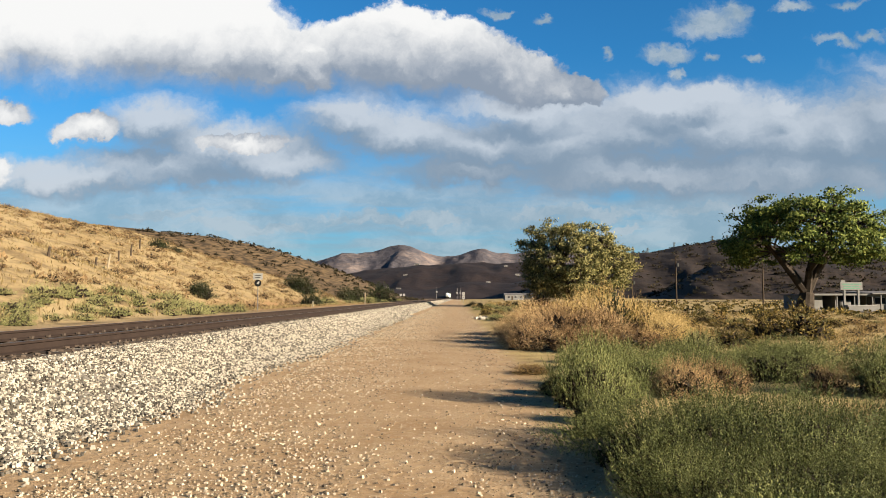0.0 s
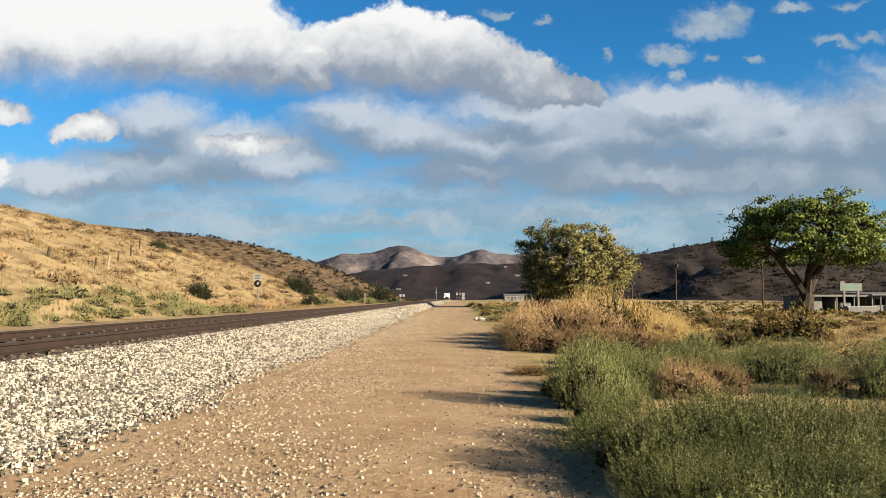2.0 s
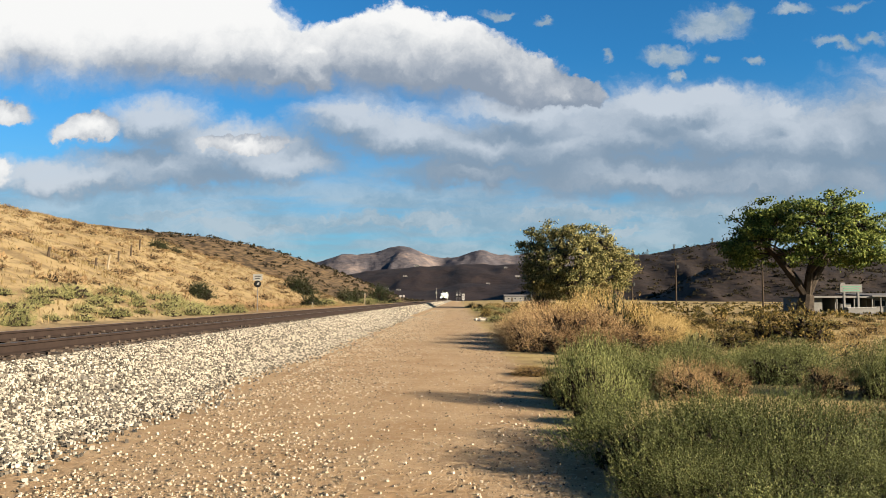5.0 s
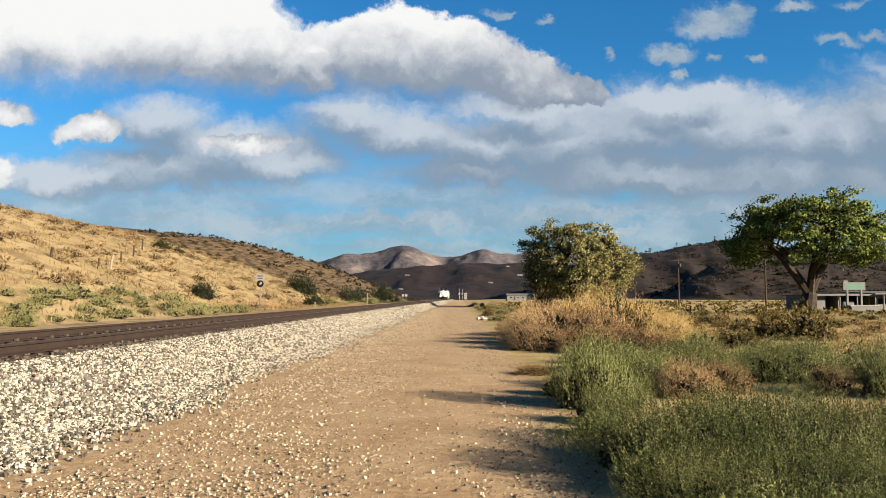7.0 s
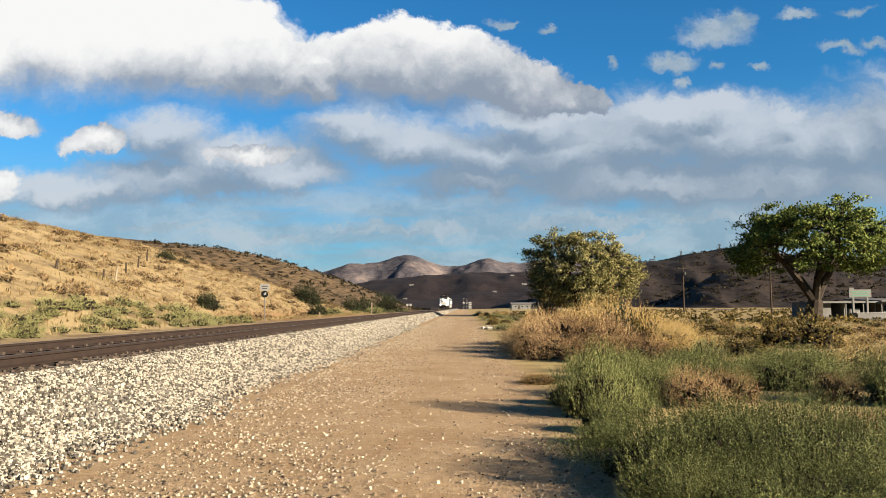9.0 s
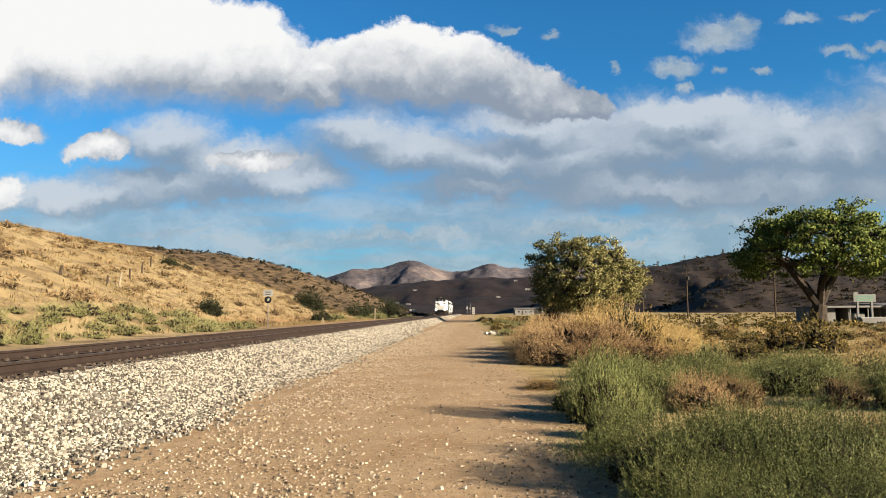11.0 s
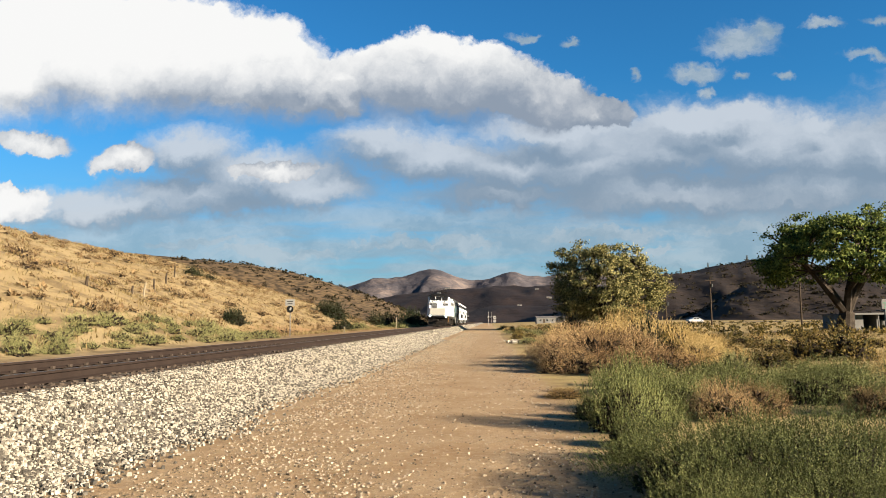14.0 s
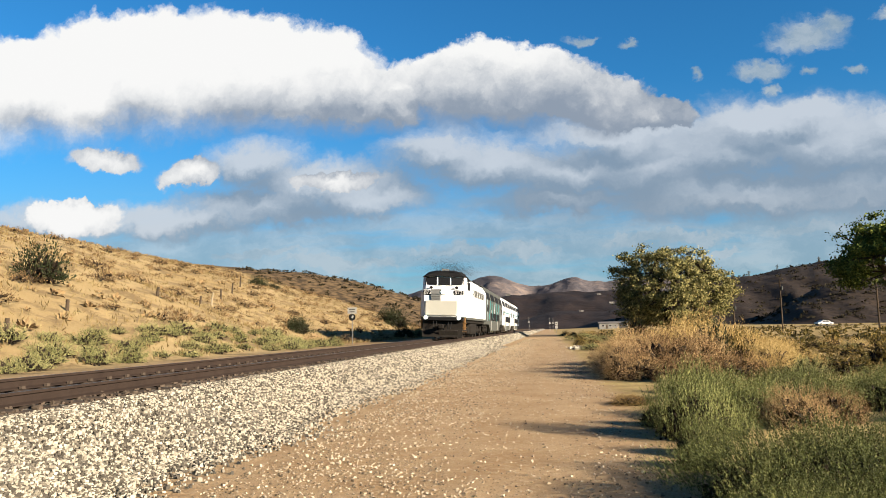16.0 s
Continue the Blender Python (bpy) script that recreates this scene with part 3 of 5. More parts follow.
def plant_all():
    rng = random.Random(5)
    # the big near mound, the taller clump at the road's edge, and the row behind, with bare dark hollows between
    SAGE_BIG.plant(2.95, 7.2, 1.0, 0.8)
    SAGE_BIG.plant(2.75, 5.75, 0.62, 0.85)
    SAGE_BIG.plant(4.1, 5.3, 0.72, 0.72)
    SAGE_BIG.plant(5.2, 6.6, 0.7, 0.9)
    SAGE_BIG.plant(6.9, 7.6, 0.7, 0.9)
    SAGE_WIDE.plant(2.0, 6.4, 0.55, 0.95)
    SAGE_WIDE.plant(2.2, 4.9, 0.55, 0.85)
    for x, y, k, tall in ((2.3, 11.3, 0.66, 1.55), (3.2, 13.4, 0.72, 1.1), (4.7, 14.6, 0.9, 0.85), (6.6, 14.8, 0.95, 0.85), (7.6, 12.4, 0.72, 1.3), (8.8, 14.6, 0.9, 0.9),
                          (10.6, 15.4, 0.95, 0.9), (8.4, 10.0, 0.7, 0.8), (5.6, 9.4, 0.5, 0.8), (3.6, 16.6, 0.8, 0.9), (5.6, 17.4, 0.9, 0.8), (8.0, 17.6, 0.9, 0.8)):
        SAGE_WIDE.plant(x, y, k, tall)
    for x, y, k, tall in ((2.0, 9.75, 0.5, 1.0), (1.75, 8.9, 0.36, 0.9), (1.95, 12.6, 0.5, 1.1), (2.7, 12.4, 0.6, 1.1)):
        SAGE.plant(x, y, k, tall, "grassy grey-green sagebrush at the road's edge")
    # unseen bushes right of the view, added to cast shade on the near mounds
    for x, y in ((5.2, 4.4), (6.4, 5.2)):
        SAGE_WIDE.plant(x, y, 0.6, 0.8)
    for x, y in spread(rng, 16, (3.0, 15), (16.5, 21), 1.5, lambda x, y: x > road_edge(y) + 1.0 and x < 0.62 * y + 2.2):
        SAGE_FAR.plant(x, y, rng.uniform(0.4, 0.65), rng.uniform(0.8, 1.1), "small grey-green sagebrush between larger bushes")
    for x, y, k in ((5.0, 7.9, 0.42), (4.6, 8.7, 0.3), (3.9, 12.3, 0.44), (4.7, 12.9, 0.38), (6.4, 12.7, 0.36), (6.4, 9.6, 0.34)):
        DRY.plant(x, y, k, 1.1, "small rust-brown dry brush among sagebrush")
    TAWNY.plant(1.9, 16.0, 0.35, 0.45, "low golden dried weed at the road's edge")
    # dry brush heap beside the road
    for x, y, s, t in ((2.9, 23.6, 0.75, 1.0), (4.1, 24.6, 1.0, 1.1), (3.1, 26.4, 0.9, 1.15), (5.2, 25.6, 0.95, 1.1), (4.0, 28.4, 1.0, 1.15),
                       (4.2, 22.4, 0.65, 0.95), (3.6, 32.0, 0.9, 1.0), (5.9, 23.6, 0.7, 0.9)):
        DRY.plant(x, y, s * 1.12, t * 0.86)
    for x, y, s, t in ((5.4, 28.8, 1.0, 1.4), (6.9, 29.2, 1.0, 1.45), (6.4, 31.5, 1.05, 1.5), (8.0, 30.4, 0.95, 1.25), (7.8, 26.6, 0.8, 1.1),
                       (9.3, 32.4, 0.9, 1.0), (5.0, 33.6, 1.0, 1.2), (6.9, 24.4, 0.6, 0.9), (9.0, 27.0, 0.6, 0.8), (7.2, 35.5, 1.0, 1.2)):
        TAWNY.plant(x, y, s * 1.1, t * 0.82)
    EVERGREEN.plant(6.0, 26.9, 0.55, 1.75, "dark green leafy shrub growing through dry brush")
    OLIVE.plant(11.9, 92.0, 1.25, 1.9, "bright olive shrub in front of the dusty tree")
    SAGE_FAR.plant(7.6, 22.6, 0.6, 1.45, "pale yellow-green rounded sagebrush beside dry brush")
    for x, y, s, t in ((12.4, 29.0, 0.85, 0.95), (13.6, 28.6, 0.95, 1.0), (14.6, 29.6, 0.7, 0.85), (6.9, 27.4, 0.6, 1.5), (9.2, 28.0, 0.55, 0.7), (10.0, 27.6, 0.6, 0.7)):
        OLIVE.plant(x, y, s, t)
    for x, y in spread(rng, 80, (8, 46), (19, 62), 1.9, lambda x, y: x > road_edge(y) + 5 and x < 0.66 * y + 3):
        rng.choice((TAWNY_LOW, OLIVE, SAGE_FAR, TAWNY_LOW, SAGE_FAR)).plant(x, y, rng.uniform(0.35, 0.75), rng.uniform(0.5, 0.85))
    for x, y in spread(rng, 120, (2.5, 40), (36, 150), 1.5, lambda x, y: road_edge(y) + 0.8 < x < road_edge(y) + 4.5 + 0.16 * (y - 36)):
        rng.choice((SAGE_FAR, OLIVE, SAGE_FAR, TAWNY_LOW)).plant(x, y, rng.uniform(0.5, 0.95), rng.uniform(0.6, 0.95))
    # row along the far side of the rails
    for x, y in spread(rng, 74, (-18, -11.3), (9, 47), 1.1, lambda x, y: track_x(y) - 8.2 < x < track_x(y) - 5.3 - 0.8 * rng.random()):
        SAGE_FAR.plant(x, y, rng.uniform(0.4, 0.75), rng.uniform(0.75, 1.0))
    for x, y in spread(rng, 14, (-18, -9), (80, 190), 4, lambda x, y: track_x(y) - 12 < x < track_x(y) - 5):
        SAGE_FAR.plant(x, y, rng.uniform(0.9, 1.5), rng.uniform(0.8, 1.0))
    # hillside
    for x, y, s, t in ((-17.6, 55.2, 0.72, 1.0), (-18.3, 55.9, 0.6, 0.9), (-21.2, 30.2, 0.95, 1.0), (-18.2, 98.5, 1.3, 1.0), (-20.0, 100.5, 1.2, 0.9),
                       (-13.9, 79.5, 0.95, 1.05), (-15.5, 118, 1.3, 1.0), (-14.5, 126, 1.4, 1.0), (-12.8, 160, 1.9, 1.1), (-14.6, 165, 2.0, 1.1), (-30.6, 80, 0.7, 0.8), (-32, 85, 0.8, 0.7), (-31.4, 88, 0.7, 0.6)):
        EVERGREEN.plant(x, y, s, t)
    for x, y in spread(rng, 240, (-62, -13), (14, 128), 1.4, lambda x, y: x < track_x(y) - 7.5 and x > -0.9 * y - 8):
        TUMBLE.plant(x, y, rng.uniform(0.4, 1.35), rng.uniform(0.6, 1.2))


plant_all()


def far_scrub():
    """Countless shrubs on the far hills, as one mesh a hill."""
    rng = np.random.RandomState(8)

    def clumps(name, label, X, Y, Z, size, mat):
        n, k = len(X), 20
        r = np.asarray(size).reshape(-1, 1)
        P = unit(rng.normal(size=(n, k, 3))) * rng.uniform(0.3, 1, (n, k, 1)) * r[..., None]
        P[..., 2] = np.abs(P[..., 2]) * 0.75
        D = P + rng.normal(size=P.shape) * 0.4 * r[..., None]
        P = P + np.stack([X, Y, Z], -1)[:, None]
        v, f = leaves(rng, P.reshape(-1, 3), D.reshape(-1, 3), np.repeat(r, k) * 0.9, np.repeat(r, k) * 0.28, D.reshape(-1, 3) + np.array([0, 0, 0.3]))
        tagged(new(name, mesh_from(name, v, f, mat)), label, "scrub", kind="stuff")

    y = rng.uniform(150, 330, 1500)
    x = track_x(y) - rng.uniform(7, 85, 1500)
    clumps("hill_scrub", "dark chaparral scrub over the hill behind", x, y, ground_z(x, y), rng.uniform(0.25, 0.75, 1500), M_CHAP)
    for hill, low, big, count in (("hill_right_near", 2, 1.3, 800), ("hill_right", 3, 1.7, 700)):
        X, Y, Z = (a[:36].ravel() for a in HILLS[hill])
        pick = rng.choice(np.where(Z > low)[0], count)
        clumps("hill_scrub", "dark scrub scattered over the brown slope", X[pick], Y[pick], Z[pick], rng.uniform(0.3, 1, count) * big, M_CHAP)
    y = rng.uniform(12, 130, 1500)
    x = track_x(y) - 7.5 - 45 * rng.uniform(0, 1, 1500) ** 1.1
    clumps("slope_tufts", "low brown tufts dotted over the dry slope", x, y, ground_z(x, y), rng.uniform(0.1, 0.32, 1500), M_HILLBRUSH)
    y = rng.uniform(60, 230, 900)
    x = rng.uniform(0.02, 0.75, 900) * y + 8
    clumps("field_scrub", "low dry scrub dotted over the valley field", x, y, ground_z(x, y), rng.uniform(0.2, 0.55, 900), M_OLIVE)


far_scrub()


def straw_grass():
    rng = np.random.RandomState(3)
    n = 5200
    y = rng.uniform(15, 85, n)
    x = 1.2 + np.array([road_edge(b) for b in y]) + rng.uniform(0, 1, n) ** 1.3 * (0.66 * y + 2)
    k = 7
    P = np.repeat(np.stack([x, y, ground_z(x, y)], -1), k, 0) + rng.normal(size=(n * k, 3)) * np.array([0.09, 0.09, 0])
    D = rng.normal(size=P.shape) * 0.35 + np.array([0, 0, 1])
    v, f = leaves(rng, P, D, rng.uniform(0.1, 0.3, n * k), rng.uniform(0.006, 0.014, n * k))
    tagged(new("straw_grass", mesh_from("straw_grass", v, f, M_STRAW)), "dry straw-coloured grass across the field", "grass", kind="stuff")
    n, k = 9000, 5
    y = rng.uniform(8, 125, n)
    s = -5.6 - 45 * rng.uniform(0, 1, n) ** 1.2
    x = track_x(y) + s
    P = np.repeat(np.stack([x, y, ground_z(x, y)], -1), k, 0) + rng.normal(size=(n * k, 3)) * np.array([0.16, 0.16, 0])
    D = rng.normal(size=P.shape) * 0.45 + np.array([0, 0, 1])
    v, f = leaves(rng, P, D, rng.uniform(0.12, 0.34, n * k), rng.uniform(0.012, 0.03, n * k))
    tagged(new("hill_grass", mesh_from("hill_grass", v, f, M_STRAW)), "dry golden grass on the hillside", "grass", kind="stuff")


straw_grass()


def limb(bm, pts, r0, r1, n=7):
    """A tapered bent limb through the points."""
    k = len(pts) - 1
    for i in range(k):
        a, b = r0 + (r1 - r0) * i / k, r0 + (r1 - r0) * (i + 1) / k
        tube(bm, pts[i], pts[i + 1], a, b, n, False)


def tree(label, x, y, seed, radii, centre, low, clumps, per, leaf, leaf_mat, fork, trunk_r, primaries, size=1.0):
    rng = np.random.RandomState(seed)
    e = new("tree")
    e.location = (x, y, float(ground_z(x, y)) - 0.1)
    tagged(e, label, "tree", "large trees in the field")
    C = []
    while len(C) < clumps:
        q = rng.normal(size=3)
        q /= np.linalg.norm(q)
        r = rng.uniform(0.5, 1.0) ** 0.6
        lump = 0.8 + 0.42 * vnoise(np.array([q[0] * 2.1 + seed]), np.array([q[1] * 2.1 + q[2] * 3 + seed]), 1)[0]
        p = np.array(centre) + q * np.array(radii) * r * lump
        if p[2] > low + 0.35 * rng.rand() + 0.04 * np.hypot(p[0], p[1]) * rng.rand():
            C.append(p)
    C = np.array(C)
    trunk = BM()
    f = Vector(fork)
    limb(trunk, [(0, 0, -0.2), (0.05 * f.x, 0, 0.35), f * 0.5, f], trunk_r * 1.25, trunk_r * 0.8, 12)
    for i in range(7):
        a = i * 0.9 + 0.3
        limb(trunk, [(0.8 * trunk_r * math.cos(a), 0.8 * trunk_r * math.sin(a), 0.5), (1.8 * trunk_r * math.cos(a), 1.8 * trunk_r * math.sin(a), -0.1)], trunk_r * 0.35, trunk_r * 0.2, 6)
    part("trunk", trunk, M_BARK, e)
    heads = []
    for i in range(primaries):
        a = 2 * math.pi * (i + 0.3 * rng.rand()) / primaries
        out = Vector((math.cos(a) * radii[0] * 0.62, math.sin(a) * radii[1] * 0.62, centre[2] + radii[2] * rng.uniform(0.05, 0.45)))
        m1 = f.lerp(out, 0.33) + Vector((rng.normal() * 0.3, rng.normal() * 0.3, 0.1))
        m2 = f.lerp(out, 0.68) + Vector((rng.normal() * 0.4, rng.normal() * 0.4, 0.35))
        pts = [f * 0.92, m1, m2, out]
        bm = BM()
        limb(bm, pts, trunk_r * 0.52, trunk_r * 0.15)
        part("limb", bm, M_BARK, e)
        heads += pts[1:]
    twigs = BM()
    for c in C[::3]:
        c = Vector(c)
        h = min(heads, key=lambda p: (p - c).length)
        mid = h.lerp(c, 0.5) + Vector((rng.normal() * 0.3, rng.normal() * 0.3, 0.2))
        limb(twigs, [h, mid, c], trunk_r * 0.13, trunk_r * 0.035, 5)
    part("branchwork", twigs, M_BARK, e)["kind"] = "stuff"
    n = clumps * per
    sc = np.repeat(rng.uniform(0.55, 1.15, clumps), per)[:, None] * size
    P = np.repeat(C, per, 0) + rng.normal(size=(n, 3)) * np.array([0.42, 0.42, 0.2]) * sc
    v, fa = leaves(rng, P, rng.normal(size=(n, 3)) + np.array([0, 0, -0.25]), rng.uniform(0.6, 1.3, n) * leaf, rng.uniform(0.6, 1.3, n) * leaf * 0.34,
                   (P - np.repeat(C, per, 0)) * 1.2 + unit(P - np.array(centre)) * 0.8 + np.array([0, 0, 0.3]))
    cr = new("crown", mesh_from("crown", v, fa, leaf_mat))
    cr.parent = e
    return e


tree("wide spreading green cottonwood with a forked trunk", 36.4, 76.0, 4, (8.7, 7.5, 5.3), (0.6, 0, 7.0), 5.0, 460, 95, 0.27, M_LEAF_GREEN, (0.35, 0, 2.2), 0.85, 7)
tree("rounded dusty olive-green tree behind dry brush", 23.5, 135.0, 7, (10.3, 9.0, 7.8), (-0.2, 0, 7.4), 1.4, 640, 95, 0.36, M_LEAF_DUSTY, (-0.6, 0, 2.8), 0.85, 8, 1.4)

# ---- train ----
M_GLASS = surface("dark_tinted_glass", [(0.008, 0.009, 0.011), (0.018, 0.02, 0.024)], 2, 9, 0.7, bump=0)
M_CREAM = surface("cream_nose_paint", [(0.70, 0.68, 0.58), (0.80, 0.78, 0.68)], 1.5, 18, 0.4, bump=0.05)
M_GREY = surface("grey_train_paint", [(0.085, 0.09, 0.08), (0.15, 0.155, 0.14)], 1.0, 10, 0.72, bump=0.05)
M_SILVER = surface("dusty_silver_panel", [(0.30, 0.30, 0.29), (0.44, 0.44, 0.42)], 1.0, 10, 0.4, metal=0.3, bump=0.05)
M_TEAL = surface("teal_stripe_paint", [(0.03, 0.25, 0.27), (0.06, 0.36, 0.38)], 1.0, 10, 0.4, bump=0)
M_PALE = surface("pale_blue_stripe_paint", [(0.42, 0.55, 0.60), (0.52, 0.65, 0.70)], 1.0, 10, 0.4, bump=0)
M_GREASE = surface("greasy_running_gear", [(0.008, 0.007, 0.006), (0.035, 0.028, 0.022)], 4, 25, 0.8, metal=0.0, bump=0.4)
M_STEEL = surface("worn_wheel_steel", [(0.06, 0.05, 0.042), (0.16, 0.14, 0.12)], 5, 30, 0.5, metal=0.7, bump=0.2)
M_ORANGE = surface("rusty_orange_step", [(0.20, 0.10, 0.035), (0.34, 0.18, 0.06)], 5, 30, 0.7, bump=0.2)
M_LETTER = surface("white_numerals", [(0.80, 0.80, 0.78), (0.86, 0.86, 0.84)], 5, 30, 0.5, bump=0)


def glow(name, colour, strength):
    m = bpy.data.materials.new(name)
    m.use_nodes = True
    N = Nodes(m.node_tree)
    em = N.add("ShaderNodeEmission", {"Color": (*colour, 1), "Strength": strength})
    N.add("ShaderNodeOutputMaterial", {"Surface": em.outputs[0]})
    return m


M_LAMP = glow("headlight_glow", (1.0, 0.96, 0.86), 14.0)


def loft(bm, sections, close=True):
    """A skin over cross-sections with the same number of corners."""
    rings = [[bm.verts.new(p) for p in s] for s in sections]
    n = len(rings[0])
    for a, b in zip(rings, rings[1:]):
        for j in range(n):
            bm.faces.new((a[j], a[(j + 1) % n], b[(j + 1) % n], b[j]))
    if close:
        bm.faces.new(list(reversed(rings[0])))
        bm.faces.new(rings[-1])
    bmesh.ops.recalc_face_normals(bm, faces=bm.faces)
    return bm


def shell(y, half, low, eave, top, crown):
    return [(-half, y, low), (-half, y, eave), (-half * 0.86, y, eave + (top - eave) * 0.6), (-crown, y, top),
            (crown, y, top), (half * 0.86, y, eave + (top - eave) * 0.6), (half, y, eave), (half, y, low)]


def disc(bm, c, r, depth, n=14):
    tube(bm, (c[0], c[1], c[2]), (c[0], c[1] + depth, c[2]), r, r, n)
    return bm


def truck(parent, y, axles, gap):
    """A wheel frame under a vehicle with its wheels."""
    bm = BM()
    for sx in (-1.12, 1.12):
        box(bm, sx, y, 0.62, 0.14, gap * (axles - 1) + 1.1, 0.26, 0.04)
        for k in range(axles):
            yy = y + (k - (axles - 1) / 2) * gap
            box(bm, sx * 1.05, yy, 0.53, 0.2, 0.36, 0.34, 0.05)
            for o in (-0.3, 0.3):
                tube(bm, (sx * 1.05, yy + o, 0.55), (sx * 1.05, yy + o, 0.95), 0.085, None, 8)
    box(bm, 0, y, 0.75, 2.2, 0.5, 0.3, 0.04)
    t = part("truck", bm, M_GREASE, parent, "dark greasy wheel frame")
    for k in range(axles):
        yy = y + (k - (axles - 1) / 2) * gap
        for sx in (-0.75, 0.75):
            w = BM()
            tube(w, (sx - 0.065, yy, 0.5), (sx + 0.065, yy, 0.5), 0.5, None, 20)
            tube(w, (sx - 0.09 * (1 if sx > 0 else -1), yy, 0.5), (sx - 0.05 * (1 if sx > 0 else -1), yy, 0.5), 0.53, None, 20)
            part("wheel", w, M_STEEL, t)


def lettering(text, size, parent, x, y, z, material):
    cu = bpy.data.curves.new("numeral", "FONT")
    cu.body, cu.size, cu.align_x, cu.align_y, cu.extrude = text, size, "CENTER", "CENTER", 0.006
    tmp = bpy.data.objects.new("numeral", cu)
    scene.collection.objects.link(tmp)
    bpy.context.view_layer.update()
    me = bpy.data.meshes.new_from_object(tmp.evaluated_get(bpy.context.evaluated_depsgraph_get()))
    bpy.data.objects.remove(tmp)
    me.materials.clear()
    me.materials.append(material)
    ob = new("numerals", me)
    ob.parent = parent
    ob.matrix_basis = pose(x, y, z, 90, 0, 0)
    ob["kind"] = "stuff"
    return ob


def locomotive():
    e = new("locomotive")
    tagged(e, "white diesel locomotive with black cab roof and lit headlights", "locomotive", "train")
    # long hood and cab as one skin, nose in front
    part("car_body", loft(BM(), [shell(1.0, 1.53, 1.55, 3.95, 4.62, 1.1), shell(6.0, 1.53, 1.55, 3.95, 4.62, 1.1),
                                 shell(6.05, 1.5, 1.55, 4.0, 4.55, 1.15), shell(17.6, 1.5, 1.55, 4.0, 4.55, 1.15)]), M_WHITE, e)
    part("cab_front", loft(BM(), [[(-1.3, 0.42, 3.42), (-1.2, 0.62, 4.5), (1.2, 0.62, 4.5), (1.3, 0.42, 3.42)],
                                  [(-1.53, 0.66, 3.42), (-1.5, 0.86, 4.5), (1.5, 0.86, 4.5), (1.53, 0.66, 3.42)],
                                  [(-1.53, 1.02, 3.42), (-1.5, 1.02, 4.5), (1.5, 1.02, 4.5), (1.53, 1.02, 3.42)]]), M_WHITE, e)
    part("nose", loft(BM(), [[(-1.28, 0.0, 1.6), (-1.28, 0.0, 3.3), (-1.12, 0.08, 3.5), (1.12, 0.08, 3.5), (1.28, 0.0, 3.3), (1.28, 0.0, 1.6)],
                             [(-1.53, 0.24, 1.6), (-1.53, 0.24, 3.34), (-1.4, 0.3, 3.56), (1.4, 0.3, 3.56), (1.53, 0.24, 3.34), (1.53, 0.24, 1.6)],
                             [(-1.53, 1.01, 1.6), (-1.53, 1.01, 3.4), (-1.4, 1.01, 3.62), (1.4, 1.01, 3.62), (1.53, 1.01, 3.4), (1.53, 1.01, 1.6)]]), M_WHITE, e)
    part("cab_roof", loft(BM(), [[(-1.38, 0.45, 4.5), (-1.0, 0.55, 4.74), (-0.45, 0.5, 4.86), (0.45, 0.5, 4.86), (1.0, 0.55, 4.74), (1.38, 0.45, 4.5)],
                                 [(-1.56, 0.75, 4.47), (-1.12, 0.8, 4.84), (-0.6, 0.8, 4.95), (0.6, 0.8, 4.95), (1.12, 0.8, 4.84), (1.56, 0.75, 4.47)],
                                 [(-1.56, 3.2, 4.3), (-1.14, 3.2, 4.84), (-0.6, 3.2, 4.93), (0.6, 3.2, 4.93), (1.14, 3.2, 4.84), (1.56, 3.2, 4.3)]]), M_BLACK, e, "black painted cab roof")
    part("roof_housing", box(box(BM(), 0, 8.0, 4.68, 1.7, 7.5, 0.3, 0.06), 0, 13.8, 4.66, 2.0, 3.2, 0.26, 0.06), M_BLACK, e, "dark roof housing with exhaust")
    part("exhaust_stack", tube(BM(), (0, 9.0, 4.7), (0, 9.0, 5.0), 0.22, 0.2, 14), M_GREASE, e)
    # windscreen: three panes with rubber surround
    for x0, x1 in ((-1.34, -0.5), (-0.4, 0.4), (0.5, 1.34)):
        sx = (x0 + x1) / 2
        back = 0.02 if abs(sx) < 0.2 else 0.06
        turn = Matrix.Rotation(-0.18, 4, "X") @ Matrix.Rotation((0.12 if sx > 0.2 else -0.12 if sx < -0.2 else 0), 4, "Z")
        w = part("windscreen", box(BM(), sx, 0.54 + back, 4.16, x1 - x0 + 0.06, 0.1, 0.68, 0.04, turn), M_WHITE, e)
        part("pane", box(BM(), sx, 0.485 + back, 4.16, x1 - x0 - 0.02, 0.05, 0.58, 0.02, turn), M_GLASS, w, "dark tinted windscreen glass")
    for sx in (-1.05, 1.05):
        nb = part("number_board", box(BM(), sx, 0.06, 3.3, 0.68, 0.16, 0.36, 0.07), M_BLACK, e, "black number board with white numerals")
        lettering("872", 0.36, nb, sx, -0.03, 3.3, M_LETTER)
    part("nose_door", box(BM(), -0.5, 0.0, 3.12, 0.7, 0.07, 0.82, 0.03), M_SILVER, e, "grey nose door with steps")
    for z in (2.85, 3.02, 3.2):
        part("grab_step", box(BM(), -0.5, -0.05, z, 0.55, 0.06, 0.025), M_GREY, e)
    part("nose_panel", box(BM(), -0.1, -0.05, 2.2, 2.2, 0.1, 1.06, 0.05), M_CREAM, e, "large cream panel across the nose")
    hl = part("headlight_housing", box(BM(), 0.0, -0.02, 3.5, 0.32, 0.14, 0.66, 0.06), M_WHITE, e)
